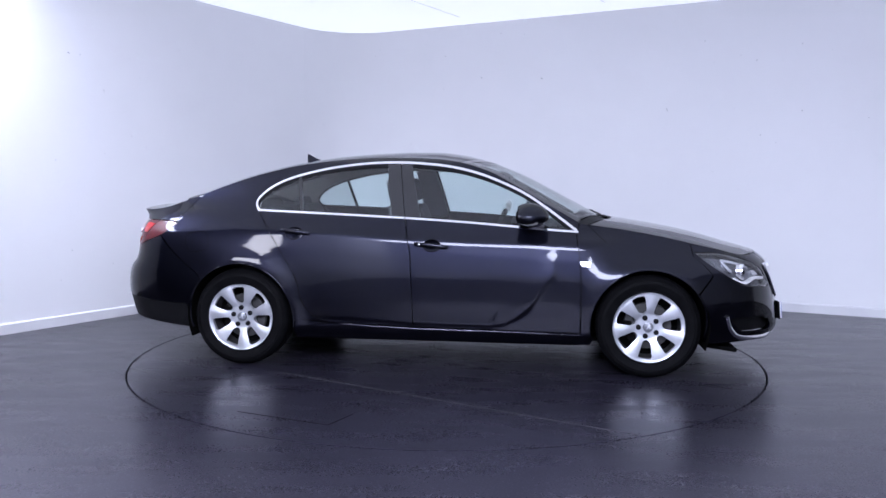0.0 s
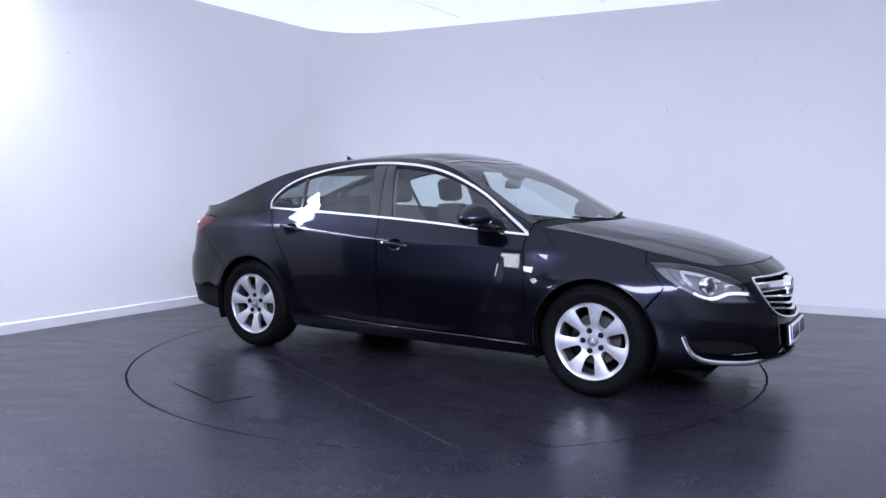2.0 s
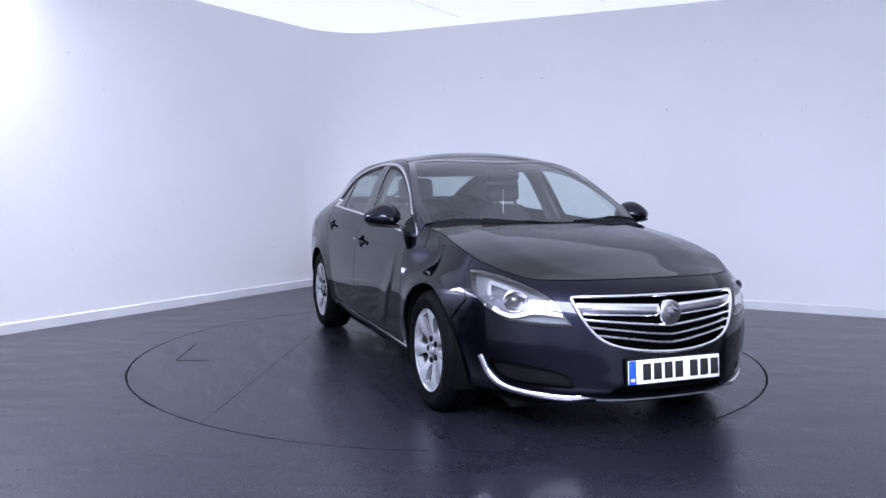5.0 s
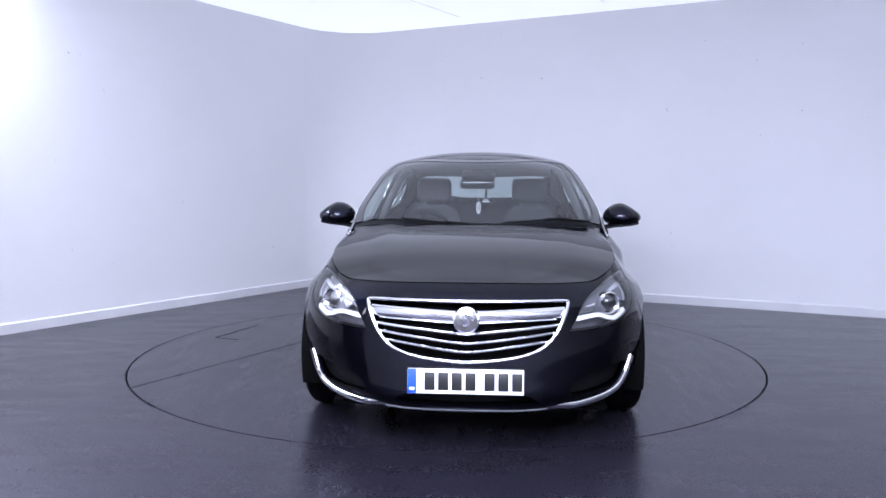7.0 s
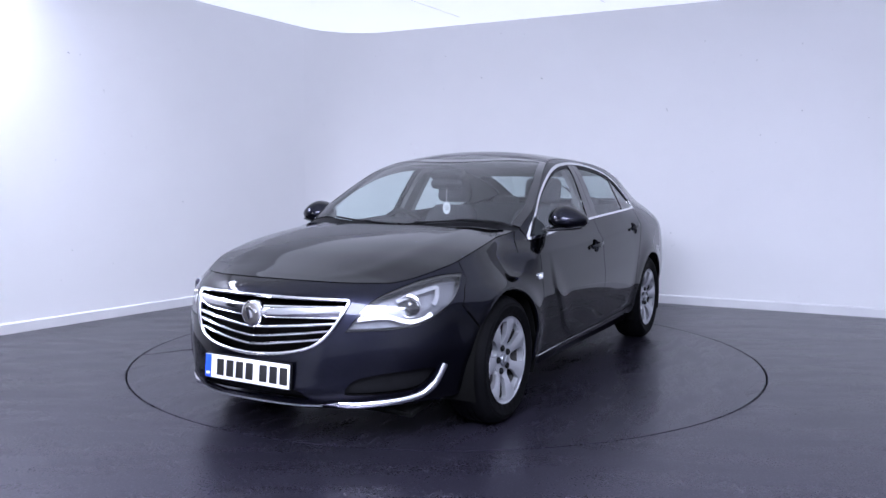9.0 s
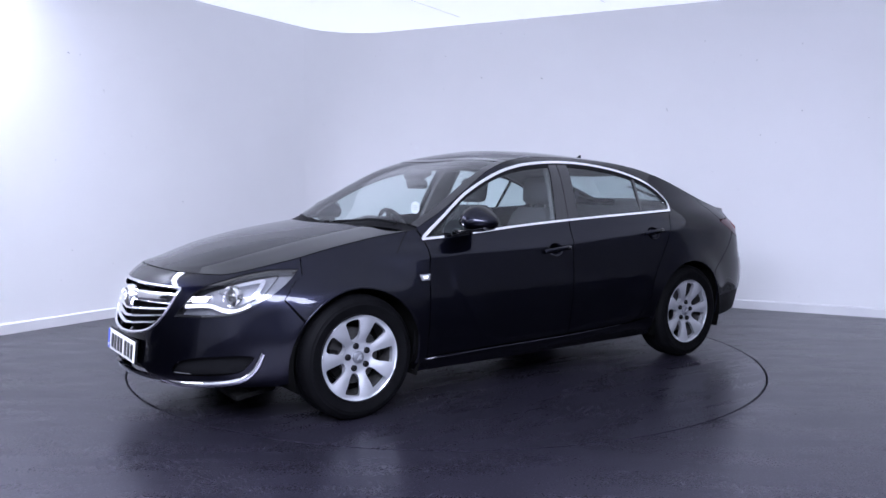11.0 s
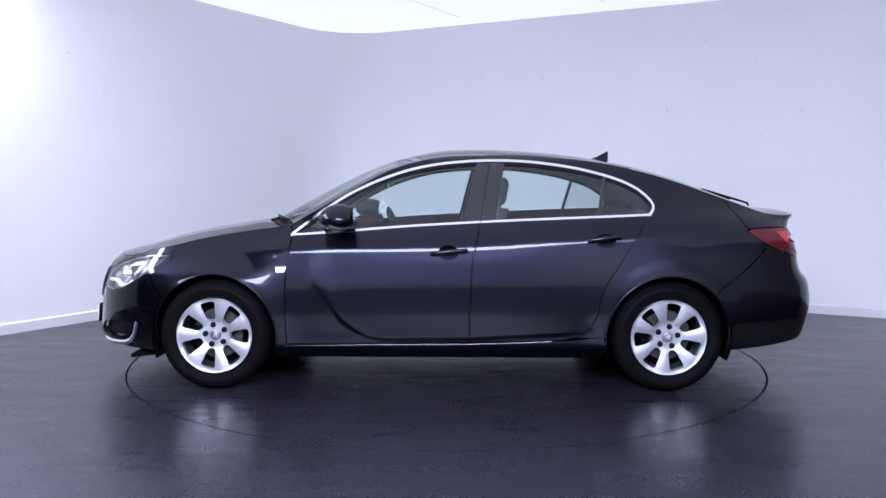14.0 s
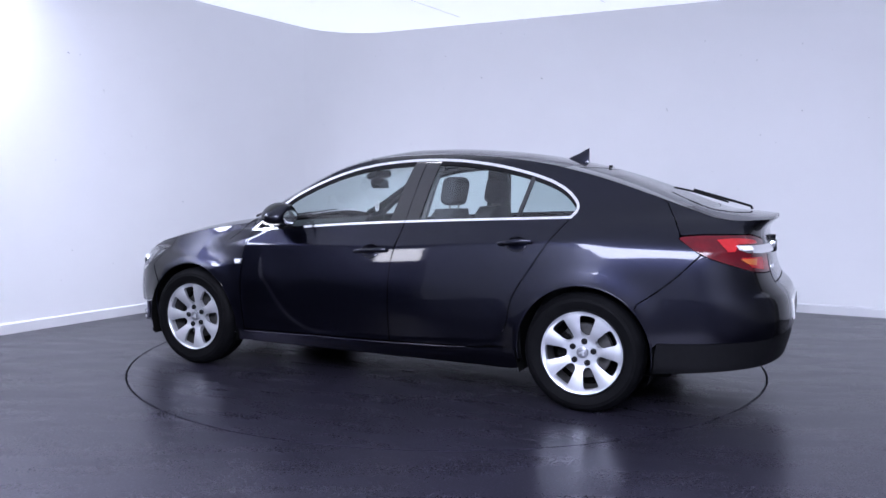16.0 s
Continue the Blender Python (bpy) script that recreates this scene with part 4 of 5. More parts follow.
def build_front(parent):
    grille = flank("grille", GRILLE_LOW + GRILLE_TOP, GAP, parent, "black radiator grille with chrome bars", both=True, push=-0.065, lip=0, gap=0.03)
    loop = [(s, z) for s, z in GRILLE_LOW[1:]] + GRILLE_TOP[:-1]
    P = skin([p[0] for p in loop], [p[1] for p in loop], 0.004)
    Q = skin([S_FRONT], [0.456], 0.004)
    R = skin([S_FRONT], [0.720], 0.004)
    full = [*Q, *P, *R] + [v * np.array([1, -1, 1]) for v in [*P][::-1]]
    bar("grille_surround", full, 0.011, CHROME, grille, "polished chrome grille surround", 10, True, (0.010, 0.0088))
    for pairs, hh, dep in ((((2.392, 0.663), (2.6, 0.660), (2.835, 0.652), (S_FRONT, 0.650)), 0.031, 0.012), (((2.43, 0.612), (2.62, 0.600), (2.835, 0.583), (S_FRONT, 0.578)), 0.0085, 0.016),
                           (((2.462, 0.579), (2.64, 0.562), (2.835, 0.542), (S_FRONT, 0.537)), 0.0085, 0.016), (((2.505, 0.541), (2.66, 0.525), (2.835, 0.504), (S_FRONT, 0.499)), 0.0085, 0.016)):
        L, M = hand_line(pairs)
        bar("grille_bar", L - M * 0.012, 0.01, CHROME, grille, "polished chrome grille bar", 10, False, (dep, hh))
    # round badge, a plain raised shape on a disc
    c = skin([S_FRONT], [0.638])[0]
    for nm, r, d, mat in (("badge", 0.062, 0.016, CHROME), ("badge_field", 0.052, 0.019, STEEL)):
        bm = bmesh.new()
        lathe(bm, ((0.0005, d), (r * 0.86, d), (r * 0.96, d - 0.003), (r, d - 0.009), (r, -0.03)), 40)
        b = part(nm, bm, mat, parent, "round chrome badge" if nm == "badge" else "grey field of the badge")
        b.matrix_basis = pose(c[0] + 0.004, 0, c[2], 0, -7, -90)
    bm = bmesh.new()
    box(bm, (0.034, 0.008, 0.056), pose(0.006, 0.020, 0.004, 0, 24, 0), 0.003)
    box(bm, (0.046, 0.008, 0.020), pose(-0.014, 0.020, 0.022, 0, -18, 0), 0.003)
    b = part("badge_shape", bm, CHROME, parent, "plain raised chrome shape")
    b.matrix_basis = pose(c[0] + 0.004, 0, c[2], 0, -7, -90)
    # lower intake and lip
    flank("lower_intake", [(S_FRONT, 0.325), (2.65, 0.325), (2.53, 0.255), (S_FRONT, 0.25)], PLASTIC, parent, "black plastic lower intake", both=True, push=-0.04, lip=0)
    L, M = hand_line(((2.50, 0.232), (2.6, 0.232), (2.75, 0.236), (S_FRONT, 0.238)), 20)
    bar("bumper_lip", L + M * 0.002, 0.006, LAMPGREY, parent, "thin grey line under the bumper", 8, False, (0.007, 0.004))
    # number plate: bars in place of the characters
    px = skin([S_FRONT], [0.37])[0][0] + 0.007
    m = pose(px, 0, 0.372, 0, -5, 0)
    bm = bmesh.new()
    box(bm, (0.010, 0.520, 0.112), None, 0.004)
    plate = part("number_plate", bm, WHITEP, parent, "white number plate with a blue end band")
    plate.matrix_basis = m
    bm = bmesh.new()
    box(bm, (0.004, 0.040, 0.110), Matrix.Translation((0.0042, -0.239, 0)), 0.001)
    part("blue_band", bm, BLUEP, plate, "blue band")
    bm = bmesh.new()
    box(bm, (0.002, 0.022, 0.012), Matrix.Translation((0.0062, -0.239, -0.034)))
    part("band_mark", bm, WHITEP, plate, "small pale bar")
    y = -0.185
    for i in range(7):
        bm = bmesh.new()
        box(bm, (0.003, 0.046, 0.079), Matrix.Translation((0.0055, y + 0.025, 0)), 0.001)
        part("plate_bar", bm, INK, plate, "black bar")
        y += 0.061 + (0.024 if i == 3 else 0)
    bm = bmesh.new()
    box(bm, (0.012, 0.53, 0.125), Matrix.Translation((-0.012, 0, 0)), 0.004)
    part("plate_mount", bm, PLASTIC, plate, "black plate mount")
    for side in (1, -1):
        build_headlamp(parent, side)
        flank("fog_recess", [(2.16 + (s - 2.16) * 1.12, 0.335 + (z - 0.335) * 1.15) for s, z in FOG], PLASTIC, parent, "black plastic recess in the bumper", side=side, push=-0.035, lip=0)
        mid_line = smooth_line([(1.889, 0.406), (1.908, 0.362), (1.935, 0.316), (1.985, 0.276), (2.06, 0.254), (2.18, 0.242), (2.32, 0.236), (2.44, 0.237), (2.50, 0.239)], 5)
        ss, zz = np.array([p[0] for p in mid_line]), np.array([p[1] for p in mid_line])
        P = (skin(ss, zz) + skin_normal(ss, zz) * (0.004 - 0.018 * step(2.34, 2.5, ss))[:, None]) * np.array([1, side, 1])
        bar("fog_chrome", P, 0.014, CHROME, parent, "polished chrome blade round the bumper recess", 14, False, (0.012, 0.0165))


def build_headlamp(parent, side):
    h = flank("headlamp", HEADLAMP, LAMPGREY, parent, "clear headlamp with silver reflectors", side=side, push=-0.055, lip=0, gap=0.03)
    rim = [tuple(p) for p in HEADLAMP]
    V, F = fill(rim, [[(2.0 + (s - 2.0) * 0.965, 0.70 + (z - 0.70) * 0.90) for s, z in rim]], 0.02, 0.012)
    sheet("lamp_rim", skin, skin_normal, V, F, GLOSSB, h, "black lamp rim", 0.05, (side,), -0.004)
    flank("reflector", smooth_line([(1.80, 0.800), (1.93, 0.785), (2.06, 0.755), (2.17, 0.722), (2.255, 0.680), (2.31, 0.628)], 4) + smooth_line([(2.15, 0.625), (2.05, 0.64), (1.96, 0.672), (1.88, 0.72)], 4), LAMPGREY, h, "silver lamp reflector", side=side, push=-0.040, lip=0.012)
    strip("light_strip", [(1.885, 0.768), (1.96, 0.757), (2.05, 0.738), (2.13, 0.712)], 0.008, SILVER, h, "white light strip", side, -0.012, 0.02)
    strip("light_strip", [(1.882, 0.772), (1.895, 0.745), (1.915, 0.715), (1.94, 0.690)], 0.011, SILVER, h, "white light strip", side, -0.012, 0.02)
    strip("light_strip", smooth_line([(2.325, 0.632), (2.24, 0.640), (2.17, 0.640), (2.11, 0.622), (2.05, 0.614), (1.99, 0.627), (1.955, 0.648)], 4), 0.010, WHITEP, h, "white light strip", side, -0.012, 0.025)
    flank("indicator", [(2.31, 0.655), (2.20, 0.662), (2.17, 0.700), (2.235, 0.692)], CHROME, h, "silver indicator reflector", side=side, push=-0.022, lip=0.02)
    c = skin([2.06], [0.682], -0.028)[0]
    n = skin_normal(np.array([2.06]), np.array([0.682]))[0]
    ang = math.degrees(math.atan2(n[1], n[0])) * 0.45
    for nm, prof, mat, lab in (("projector_ring", ((0.038, 0.0), (0.050, 0.012), (0.054, 0.010), (0.054, -0.03)), CHROME, "chrome projector ring"),
                               ("projector_lens", ((0.0005, 0.022), (0.016, 0.019), (0.030, 0.010), (0.039, -0.004)), GLOSSB, "dark glass projector lens")):
        bm = bmesh.new()
        lathe(bm, prof, 28)
        o = part(nm, bm, mat, h, lab)
        o.matrix_basis = pose(c[0], c[1] * side, c[2], 0, 0, (ang - 90) if side > 0 else (-ang - 90))
    flank("lens", [(2.0 + (s - 2.0) * 0.985, 0.70 + (z - 0.70) * 0.95) for s, z in HEADLAMP], LENS, h, "clear lamp lens", side=side, push=-0.001, lip=0, gap=0.02).visible_shadow = False


build_front(CAR)


def build_rear(parent):
    for side in (1, -1):
        t = flank("tail_lamp", TAIL_LOW + TAIL_TOP, DEEPRED, parent, "dark red tail lamp", side=side, push=0.0, lip=0.02, gap=0.02)
        flank("brake_lens", smooth_line([(-2.07, 0.966), (-2.18, 0.972), (-2.33, 0.966), (-2.43, 0.955)], 3) + [(-2.44, 0.94), (-2.2, 0.945), (-2.165, 0.905), (-2.125, 0.905)], REDLENS, t, "bright red brake lens", side=side, push=0.003, lip=0.004, gap=0.02)
        flank("indicator_lens", [(-2.21, 0.875), (-2.40, 0.872), (-2.57, 0.865), (-2.58, 0.80), (-2.44, 0.803), (-2.29, 0.823)], REDLENS, t, "red and amber lower lens", side=side, push=0.003, lip=0.004, gap=0.02)
        flank("amber_lens", [(-2.20, 0.868), (-2.36, 0.866), (-2.34, 0.83), (-2.25, 0.843)], AMBER, t, "amber lens", side=side, push=0.005, lip=0.004, gap=0.02)
        flank("reversing_lens", [(-2.20, 0.928), (-2.30, 0.926), (-2.31, 0.908), (-2.215, 0.910)], WHITEP, t, "clear reversing lens", side=side, push=0.014, lip=0.004, gap=0.02)
    flank("tailgate_chrome", [(-2.172, 0.934), (-2.435, 0.929), (-2.7, 0.926), (S_REAR, 0.925), (S_REAR, 0.880), (-2.7, 0.882), (-2.435, 0.888), (-2.25, 0.898), (-2.19, 0.912)], CHROME, parent, "wide chrome bar across the tailgate", both=True, push=0.011, lip=0.02, gap=0.02)
    c = skin([S_REAR], [0.90])[0]
    bm = bmesh.new()
    lathe(bm, ((0.0005, 0.03), (0.045, 0.028), (0.052, 0.02), (0.052, -0.02)), 32)
    b = part("badge", bm, CHROME, parent, "round chrome badge")
    b.matrix_basis = pose(c[0], 0, c[2] + 0.01, 0, 0, 90)
    flank("model_mark", [(-2.66, 0.815), (-2.78, 0.815), (-2.78, 0.795), (-2.66, 0.795)], CHROME, parent, "small chrome bar in place of lettering", side=1, push=0.005, lip=0.006, gap=0.02)
    x = skin([S_REAR], [0.57])[0][0]
    bm = bmesh.new()
    box(bm, (0.012, 0.520, 0.112), None, 0.004)
    plate = part("number_plate", bm, WHITEP, parent, "pale rear number plate")
    plate.matrix_basis = pose(x + 0.001, 0, 0.56, 0, 4, 0)
    for i in range(7):
        bm = bmesh.new()
        box(bm, (0.003, 0.046, 0.079), Matrix.Translation((-0.0065, -0.215 + 0.066 * i + (0.02 if i > 3 else 0), 0)), 0.001)
        part("plate_bar", bm, INK, plate, "black bar")
    # roof aerial, washer jet and wiper
    bm = bmesh.new()
    secs = ((-1.005, 1.424, 0.018, 1.412), (-1.05, 1.446, 0.022, 1.405), (-1.09, 1.461, 0.022, 1.398), (-1.13, 1.484, 0.016, 1.390), (-1.158, 1.498, 0.010, 1.385))
    rings = []
    for X, zt, w, zb in secs:
        ztop = zt - 0.012
        rings.append([bm.verts.new((X + 0.0, w, zb - 0.01)), bm.verts.new((X, w * 0.35, ztop - 0.008)), bm.verts.new((X, 0, ztop)), bm.verts.new((X, -w * 0.35, ztop - 0.008)), bm.verts.new((X, -w, zb - 0.01))])
    for p, q in zip(rings, rings[1:]):
        for k in range(4):
            bm.faces.new((p[k], p[k + 1], q[k + 1], q[k]))
    bm.faces.new(rings[0])
    last = [bm.verts.new((-1.140, 0.016, 1.382)), bm.verts.new((-1.140, -0.016, 1.382))]
    bm.faces.new((rings[-1][0], rings[-1][1], rings[-1][2], rings[-1][3], rings[-1][4]))
    bmesh.ops.delete(bm, geom=last, context="VERTS")
    part("aerial_fin", bm, PAINT, parent, "black shark-fin roof aerial")
    bm = bmesh.new()
    box(bm, (0.025, 0.012, 0.016), Matrix.Translation((-1.30, 0.0, 1.366)), 0.004)
    part("washer_jet", bm, PLASTIC, parent, "small black washer jet")
    w = bar("rear_wiper", [(-2.155, 0.0, 1.108), (-2.145, 0.0, 1.126), (-2.05, 0.0, 1.154), (-1.815, 0.01, 1.222)], 0.008, PLASTIC, parent, "black rear wiper arm", 8)
    bar("wiper_blade", [(-2.02, 0.012, 1.148), (-1.93, 0.012, 1.176), (-1.80, 0.012, 1.214), (-1.70, 0.012, 1.235)], 0.006, PLASTIC, w, "black wiper blade", 6)
    # front wipers, lying along the foot of the screen
    for qa, qb, sx0, sx1 in ((0.90, 0.22, 0.928, 0.918), (0.12, -0.58, 0.926, 0.918)):
        n = 14
        q = np.linspace(qa, qb, n)
        ss = np.array([float(S(v)) for v in np.linspace(sx0, sx1, n)])
        P = lid(ss, q) + lid_normal(ss, q) * 0.008
        a = bar("wiper_blade", P, 0.006, PLASTIC, parent, "black wiper blade", 6, False, (0.008, 0.006))
        q2 = np.linspace(qa - 0.03, (qa + qb) / 2, 8)
        s2 = np.array([float(S(v)) for v in np.linspace(sx0 + 0.012, (sx0 + sx1) / 2, 8)])
        P2 = lid(s2, q2) + lid_normal(s2, q2) * np.linspace(0.009, 0.013, 8)[:, None]
        bar("wiper_arm", P2, 0.008, PLASTIC, a, "black wiper arm", 8)


build_rear(CAR)


def build_mirror(parent, side):
    bm = bmesh.new()
    bmesh.ops.create_uvsphere(bm, u_segments=28, v_segments=18, radius=1.0)
    for v in bm.verts:
        x, y, z = v.co
        o = y * side                      # outward
        x = max(x, -0.62)
        z = z * (1 - 0.36 * step(-0.2, 1.0, o)) if z > 0 else max(z, -0.80) * 0.62
        v.co = (x * 0.125 * (1 - 0.18 * max(0, o)), y * 0.122, float(z) * 0.094)
    shell = part("door_mirror", bm, PAINT, parent, "black painted door mirror", 50)
    shell.matrix_basis = pose(0.60, side * 0.934, 1.038, 0, 0, 5 * side)
    bm = bmesh.new()
    bmesh.ops.create_uvsphere(bm, u_segments=20, v_segments=8, radius=1.0, matrix=Matrix.Diagonal((0.004, 0.084, 0.044, 1)))
    g = part("mirror_glass", bm, CHROME, shell, "mirror glass")
    g.matrix_basis = pose(-0.079, 0, 0)
    v, f = tube_mesh([(0.05, -side * 0.140, -0.062), (0.03, -side * 0.06, -0.050), (0.015, side * 0.03, -0.043), (0.005, side * 0.085, -0.034)], 0.02, 12, False, (0.062, 0.015))
    bm = bmesh.new()
    bv = [bm.verts.new(p) for p in v]
    for q in f:
        bm.faces.new([bv[i] for i in q])
    part("mirror_foot", bm, GLOSSB, shell, "gloss black mirror foot", 50)


for sd in (1, -1):
    build_mirror(CAR, sd)


# ---- wheels ----
# how far the face of the rim lies behind the tyre's side, over the radius
dish = curve(((0.0, -0.040), (0.04, -0.040), (0.07, -0.040), (0.11, -0.030), (0.16, -0.020), (0.20, -0.016), (0.216, -0.016), (0.226, -0.012)))


def face_map(x, z):
    r = np.hypot(x, z)
    a = np.arctan2(z, x)
    ridge = 0.0065 * np.cos(7 * (a - math.pi / 2 - math.pi / 7)) * step(0.07, 0.14, r)
    return np.stack([x, dish(r) + ridge, z], -1)


def face_normal(x, z):
    e = 0.002
    n = np.cross(face_map(x, z + e) - face_map(x, z - e), face_map(x + e, z) - face_map(x - e, z))
    n /= np.linalg.norm(n, axis=-1, keepdims=True)
    return n * np.where(n[..., 1] < 0, -1, 1)[..., None]


def build_wheel(x, side, turn):
    w = new("wheel")
    w.parent = CAR
    w.matrix_basis = pose(x, side * 0.908, HUBZ, 0, turn, 0 if side > 0 else 180)
    w["label"] = "alloy wheel with black tyre"
    bm = bmesh.new()
    lathe(bm, ((0.222, -0.020), (0.229, -0.008), (0.236, -0.004), (0.240, -0.007), (0.262, 0.000), (0.284, 0.003), (0.288, 0.000), (0.300, -0.001), (0.304, -0.005), (0.318, -0.014), (0.329, -0.030), (0.3345, -0.055),
               (0.335, -0.075), (0.329, -0.077), (0.329, -0.083), (0.335, -0.085), (0.335, -0.110), (0.329, -0.112), (0.329, -0.118), (0.335, -0.120), (0.334, -0.17), (0.325, -0.20), (0.30, -0.222), (0.24, -0.222), (0.222, -0.20)), 96)
    part("tyre", bm, TYRE, w, "black rubber tyre")
    holes = []
    for k in range(7):
        c = math.pi / 2 + 2 * math.pi * k / 7
        pts = smooth_line([(0.086, 0.0), (0.094, 0.019), (0.118, 0.0285), (0.155, 0.036), (0.190, 0.0425), (0.2025, 0.034), (0.206, 0.0), (0.2025, -0.034), (0.190, -0.0425), (0.155, -0.036), (0.118, -0.0285), (0.094, -0.019)], 3, True)
        holes.append([(r * math.cos(c) - t * math.sin(c), r * math.sin(c) + t * math.cos(c)) for r, t in pts])
    disc = [(0.224 * math.cos(a), 0.224 * math.sin(a)) for a in np.linspace(0, 2 * math.pi, 96, endpoint=False)]
    V, F = fill(disc, holes, 0.012, 0.008)
    rim = sheet("rim", face_map, face_normal, V, F, ALLOY, w, "silver seven-spoke alloy rim", 0.030, (1,))
    bm = bmesh.new()
    lathe(bm, ((0.220, -0.016), (0.224, -0.011), (0.2295, -0.009), (0.2315, -0.013), (0.229, -0.022), (0.214, -0.030)), 96)
    part("rim_edge", bm, ALLOY, w, "silver rim edge")
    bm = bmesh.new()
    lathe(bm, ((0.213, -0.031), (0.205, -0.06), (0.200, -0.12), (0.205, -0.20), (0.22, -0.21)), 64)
    part("barrel", bm, SHADED, w, "rim barrel, its colour darkened to stand for shade")
    bm = bmesh.new()
    lathe(bm, ((0.0005, -0.022), (0.024, -0.023), (0.030, -0.026), (0.033, -0.032), (0.033, -0.05)), 32)
    part("hub_cap", bm, LAMPGREY, w, "grey hub cap")
    bm = bmesh.new()
    box(bm, (0.034, 0.004, 0.010), pose(0, -0.0215, 0.002, 0, 35, 0), 0.001)
    box(bm, (0.012, 0.004, 0.026), pose(-0.006, -0.0212, -0.002, 0, 20, 0), 0.001)
    part("cap_mark", bm, ALLOY, w, "plain raised silver shape")
    for k in range(5):
        a = math.pi / 2 + 2 * math.pi * k / 5
        bm = bmesh.new()
        lathe(bm, ((0.0005, -0.027), (0.012, -0.027), (0.0165, -0.031), (0.0180, -0.05)), 16)
        o = part("wheel_nut", bm, PLASTIC, w, "dark wheel nut cap")
        o.matrix_basis = pose(0.062 * math.cos(a), 0, 0.062 * math.sin(a))
    bm = bmesh.new()
    lathe(bm, ((0.06, -0.095), (0.150, -0.095), (0.152, -0.098), (0.152, -0.122), (0.150, -0.125), (0.06, -0.125)), 48)
    part("brake_disc", bm, SHADED, w, "worn steel brake disc, its colour darkened to stand for shade")
    bm = bmesh.new()
    for a in range(5):
        t = radians(-25 + a * 12.5)
        box(bm, (0.05, 0.075, 0.036), Matrix.Translation((0.128 * math.cos(t), -0.11, 0.128 * math.sin(t))) @ Matrix.Rotation(-t, 4, "Y"), 0.006)
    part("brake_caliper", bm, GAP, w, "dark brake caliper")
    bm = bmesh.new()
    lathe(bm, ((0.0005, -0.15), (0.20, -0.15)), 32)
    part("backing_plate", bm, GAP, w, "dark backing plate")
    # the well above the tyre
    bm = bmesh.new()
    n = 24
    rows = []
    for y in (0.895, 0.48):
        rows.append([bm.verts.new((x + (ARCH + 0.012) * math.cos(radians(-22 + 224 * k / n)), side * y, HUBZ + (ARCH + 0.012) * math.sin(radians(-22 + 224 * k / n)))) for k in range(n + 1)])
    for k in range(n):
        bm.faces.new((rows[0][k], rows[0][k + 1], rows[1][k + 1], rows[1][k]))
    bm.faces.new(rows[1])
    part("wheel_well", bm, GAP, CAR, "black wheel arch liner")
    # rolled edge of the arch
    a = arc_pts(x, HUBZ, ARCH + 0.002, 192, -10, 40)
    ss = np.array([float(S(p[0])) for p in a])
    P = skin(ss, np.array([p[1] for p in a])) * np.array([1, side, 1])
    P[:, 1] -= side * 0.006
    bar("arch_lip", P, 0.007, PAINT, CAR, "black rolled wheel arch edge", 8)


build_wheel(AXLE, 1, 12)
build_wheel(-AXLE, 1, -9)
build_wheel(AXLE, -1, 20)
build_wheel(-AXLE, -1, 5)


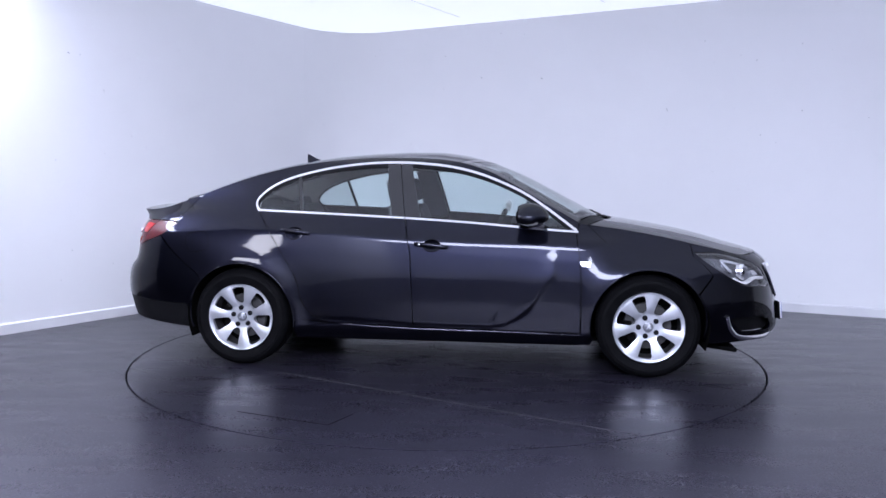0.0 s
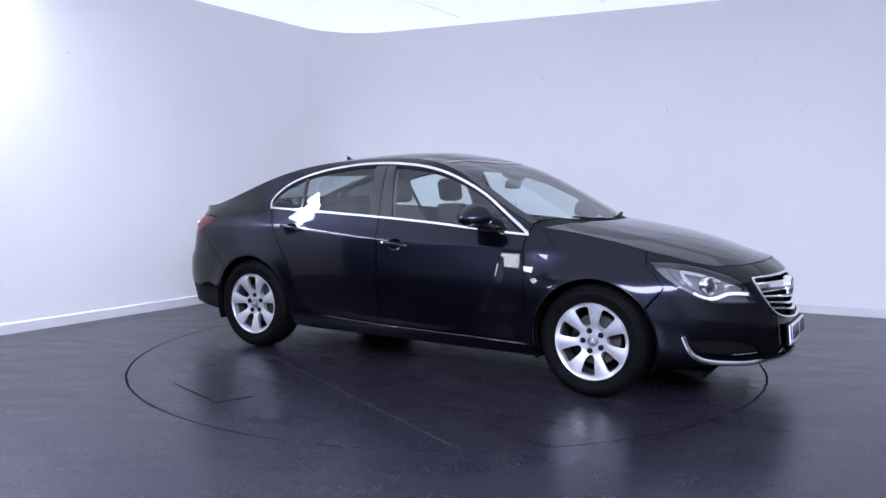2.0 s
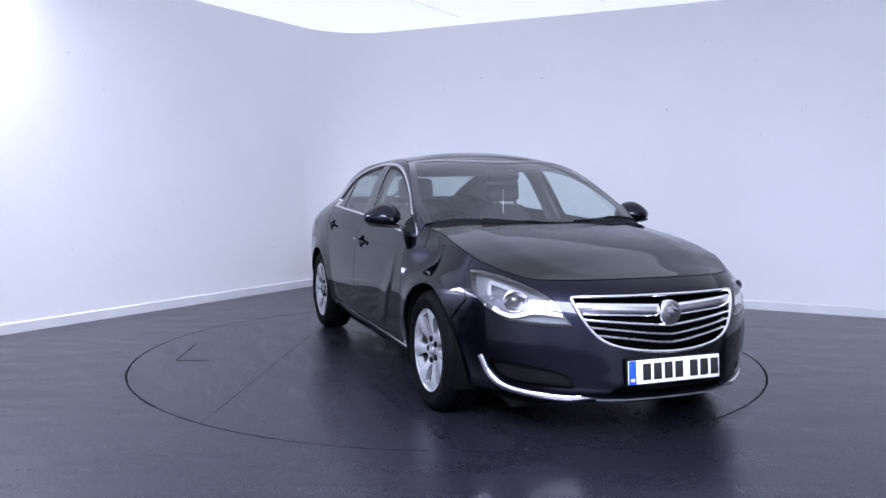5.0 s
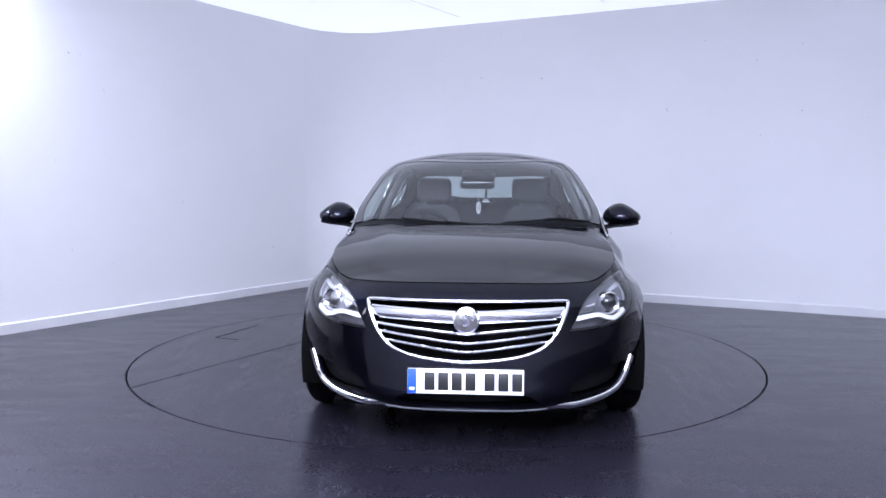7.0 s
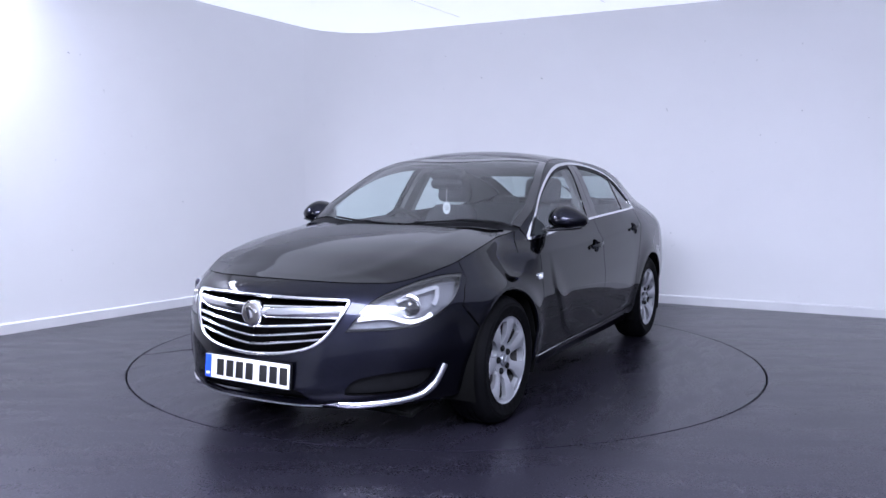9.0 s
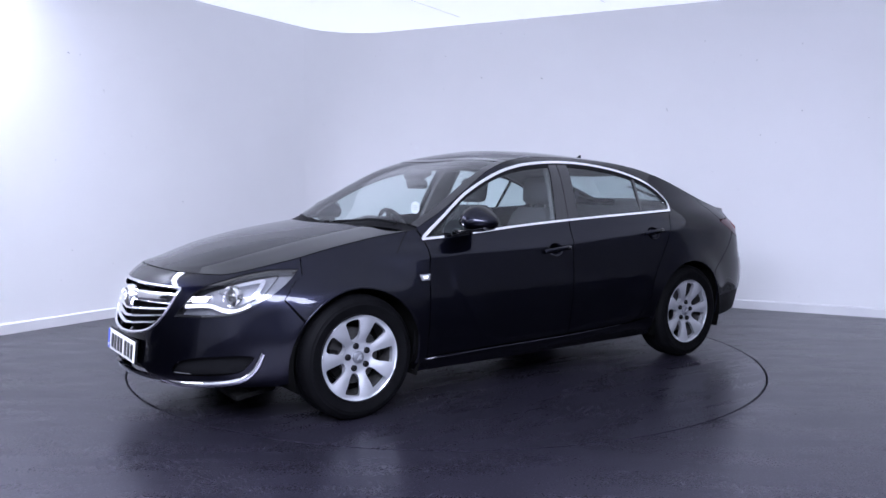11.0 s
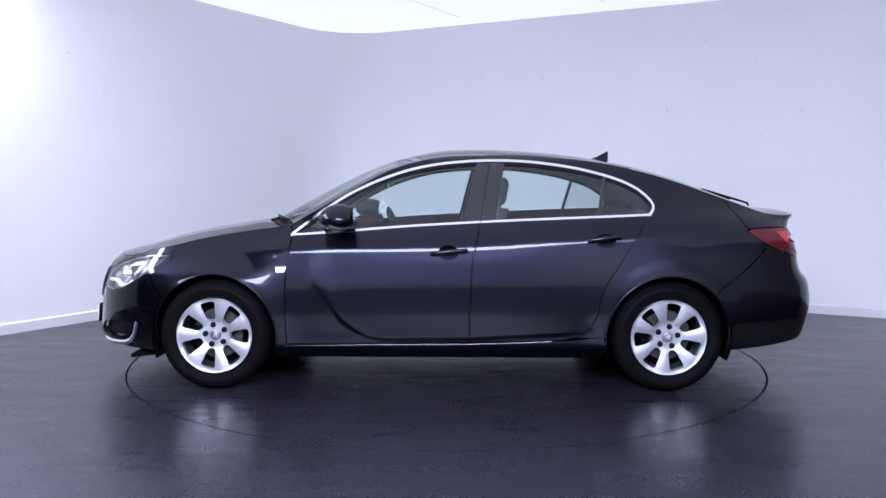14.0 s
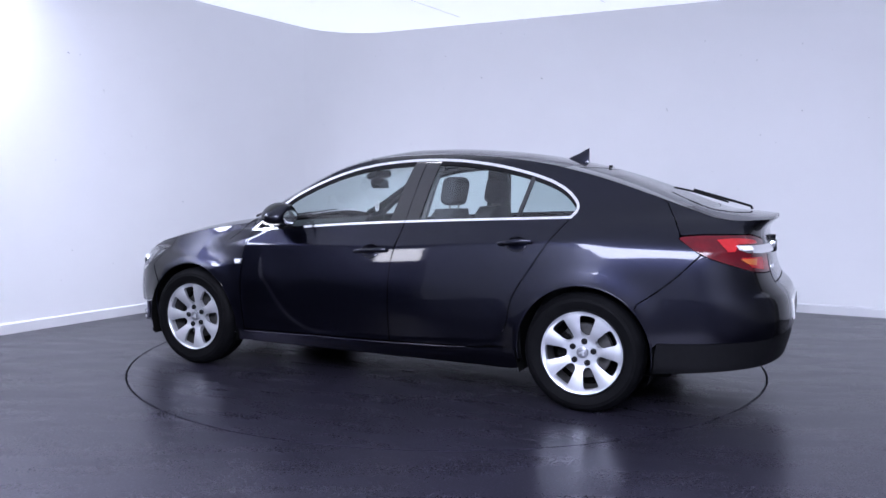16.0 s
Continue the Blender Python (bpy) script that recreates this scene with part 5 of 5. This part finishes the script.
# ---- beneath and inside ----
def build_inside(parent):
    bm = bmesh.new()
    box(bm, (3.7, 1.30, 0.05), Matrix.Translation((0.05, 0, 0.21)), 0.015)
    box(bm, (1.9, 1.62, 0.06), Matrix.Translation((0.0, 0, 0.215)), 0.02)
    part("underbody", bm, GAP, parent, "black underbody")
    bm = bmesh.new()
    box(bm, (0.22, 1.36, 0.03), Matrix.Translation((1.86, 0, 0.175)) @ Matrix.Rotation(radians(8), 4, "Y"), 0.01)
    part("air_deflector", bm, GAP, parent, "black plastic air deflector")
    for side in (1, -1):
        poly = [(1.0, 0.22), (1.0, 0.91)] + belt(0.9, -1.26, 12, -0.03) + [(-1.7, 1.0), (-1.85, 0.9), (-1.80, 0.7)] + [(-1.0, 0.7), (-1.0, 0.22)]
        flank("door_lining", xz(poly), PLASTIC, parent, "dark grey inner door lining", side=side, push=-0.055, lip=0, gap=0.06)
        rail = [(x, float(top_z(x)) - 0.012) for x in np.linspace(0.80, -1.7, 40)]
        low = [(-1.5, 1.12), (-1.36, 1.10)] + [(x, z + 0.004) for x, z in GLASS_TOP[::-1] if x < 0.80]
        flank("pillar_lining", xz(rail + low), LINER, parent, "grey inner pillar lining", side=side, push=-0.035, lip=0, gap=0.04)
        bpil = [(-0.235, 1.40), (-0.385, 1.40), (-0.34, 1.0), (-0.14, 1.0)]
        flank("belt_pillar", xz(bpil), LINER, parent, "grey inner door pillar", side=side, push=-0.04, lip=0.03, gap=0.04)
    cover("headliner", S(0.09), S(-1.20), LINER, parent, "grey cloth headliner", False, 20, 20, -0.97, 0.97, push=-0.035, lip=0)
    bm = bmesh.new()
    pts = [(0.98, 0.98), (0.82, 0.985), (0.62, 0.955), (0.50, 0.90), (0.47, 0.80), (0.52, 0.55), (0.80, 0.30), (1.0, 0.30)]
    A = [bm.verts.new((x, 0.735, z)) for x, z in pts]
    B = [bm.verts.new((x, -0.735, z)) for x, z in pts]
    bm.faces.new(A)
    bm.faces.new(B)
    for i in range(len(pts)):
        j = (i + 1) % len(pts)
        bm.faces.new((A[i], A[j], B[j], B[i]))
    bmesh.ops.bevel(bm, geom=list(bm.edges), offset=0.02, segments=2, affect="EDGES")
    part("dashboard", bm, PLASTIC, parent, "dark grey dashboard")
    bm = bmesh.new()
    box(bm, (0.20, 0.34, 0.07), pose(0.56, -0.37, 0.975, 0, 12, 0), 0.03, 3)
    part("instrument_hood", bm, PLASTIC, parent, "dark instrument hood")
    # steering wheel on the car's right
    wheel = bar("steering_wheel", [(0.185 * math.cos(a), 0.185 * math.sin(a), 0) for a in np.linspace(0, 2 * math.pi, 36, endpoint=False)], 0.016, PLASTIC, parent, "black steering wheel", 10, True)
    wheel.matrix_basis = pose(0.34, -0.37, 0.895, 0, -66, 0)
    bm = bmesh.new()
    box(bm, (0.34, 0.05, 0.02), None, 0.008)
    box(bm, (0.13, 0.14, 0.04), None, 0.02)
    part("wheel_spokes", bm, PLASTIC, wheel, "black wheel spokes and hub")
    for y in (0.37, -0.37):
        seat(parent, -0.06, y)
    # rear bench
    bm = bmesh.new()
    box(bm, (0.50, 1.30, 0.16), Matrix.Translation((-0.86, 0, 0.46)), 0.06, 3)
    box(bm, (0.16, 1.30, 0.66), pose(-1.20, 0, 0.77, 0, -20, 0), 0.06, 3)
    bench = part("rear_bench", bm, CLOTH, parent, "dark grey cloth rear bench", 60)
    for y in (0.36, -0.36):
        bm = bmesh.new()
        box(bm, (0.09, 0.24, 0.12), pose(-1.31, y, 1.085, 0, -14, 0), 0.035, 3)
        part("headrest", bm, CLOTH, bench, "dark grey cloth headrest", 60)
    bm = bmesh.new()
    box(bm, (0.62, 1.10, 0.02), pose(-1.66, 0, 1.03, 0, 2, 0), 0.006)
    part("parcel_shelf", bm, PLASTIC, parent, "dark parcel shelf")
    # mirror, its foot and the paper tag that hangs from it
    bm = bmesh.new()
    box(bm, (0.03, 0.235, 0.062), pose(0.40, -0.01, 1.250, 0, 12, 0), 0.022, 3)
    im = part("interior_mirror", bm, GLOSSB, parent, "dark interior mirror", 60)
    bm = bmesh.new()
    box(bm, (0.09, 0.23, 0.045), pose(0.40, 0.0, 1.315, 0, 26, 0), 0.015, 3)
    part("sensor_box", bm, PLASTIC, im, "dark sensor housing", 60)
    bm = bmesh.new()
    lathe(bm, ((0.0005, 0.0015), (1.0, 0.0015), (1.0, -0.0015), (0.0005, -0.0015)), 28)
    for v in bm.verts:
        v.co = Vector((v.co.x * 0.030, v.co.y, v.co.z * 0.042))
    tag = part("paper_tag", bm, WHITEP, parent, "white oval paper tag hanging from the mirror")
    tag.matrix_basis = pose(0.42, 0.0, 1.090, 0, 0, -29)
    for i, wd in enumerate((0.030, 0.036, 0.028)):
        bm = bmesh.new()
        box(bm, (wd, 0.0045, 0.004), Matrix.Translation((0, 0, 0.014 - 0.013 * i)))
        part("tag_bar", bm, STEEL, tag, "grey bar in place of lettering")
    bar("tag_string", [(0.0, 0, 0.042), (0.002, 0, 0.09), (0.0, 0, 0.13)], 0.0012, WHITEP, tag, "thin white string", 5)


def seat(parent, x, y):
    bm = bmesh.new()
    box(bm, (0.50, 0.50, 0.15), pose(x + 0.16, y, 0.48, 0, -6, 0), 0.055, 3)
    s = part("front_seat", bm, CLOTH, parent, "dark grey cloth front seat", 60)
    bm = bmesh.new()
    prof = ((0.40, 0.22), (0.55, 0.25), (0.75, 0.25), (0.92, 0.225), (1.04, 0.19), (1.09, 0.13))
    rows = []
    for z, hw in prof:
        cx = x - 0.10 - (z - 0.40) * 0.30
        ring = []
        for k in range(20):
            a = 2 * math.pi * k / 20
            c, sn = math.cos(a), math.sin(a)
            dx = 0.07 * abs(c) ** 0.6 * (1 if c > 0 else -1)
            dy = hw * abs(sn) ** 0.6 * (1 if sn > 0 else -1)
            bolster = 0.035 * (abs(dy) / hw) ** 3 if c > 0 else 0
            ring.append(bm.verts.new((cx + dx + bolster, y + dy, z)))
        rows.append(ring)
    for p, q in zip(rows, rows[1:]):
        for k in range(20):
            bm.faces.new((p[k], p[(k + 1) % 20], q[(k + 1) % 20], q[k]))
    bm.faces.new(rows[0])
    bm.faces.new(rows[-1])
    part("backrest", bm, CLOTH, s, "dark grey cloth backrest", 70)
    bm = bmesh.new()
    box(bm, (0.10, 0.27, 0.185), pose(x - 0.315, y, 1.205, 0, -10, 0), 0.045, 4)
    part("headrest", bm, CLOTH, s, "dark grey cloth headrest", 70)
    for d in (0.07, -0.07):
        bar("headrest_post", [(x - 0.30, y + d, 1.05), (x - 0.315, y + d, 1.14)], 0.006, STEEL, s, "steel headrest post", 8)


build_inside(CAR)


# ---- what turns ----
TURN = ((0.0, -7.41), (0.5, -13.47), (1.0, -19.54), (1.5, -25.59), (2.0, -31.69), (2.5, -37.76), (3.0, -43.93), (3.5, -50.07), (4.0, -56.35), (4.833, -66.7), (5.667, -77.1), (6.5, -87.5),
        (7.0, -93.9), (7.5, -100.12), (8.0, -106.5), (8.5, -112.75), (9.0, -119.1), (9.833, -129.4), (10.667, -139.7), (11.5, -150.0), (12.0, -156.1), (12.5, -162.15), (13.0, -168.15),
        (13.5, -174.14), (14.0, -180.19), (14.5, -186.27), (15.0, -192.42), (15.5, -198.62), (16.0, -204.85))


def motions():
    """The plate turns about its middle and carries the car, which stands a little off it."""
    walk(TABLE, [(t, pose(0, 0, 0, 0, 0, a)) for t, a in TURN])
    walk(CAR, [(t, pose(0, 0, 0, 0, 0, a) @ pose(0.0273, 0.2488, 0)) for t, a in TURN])


motions()
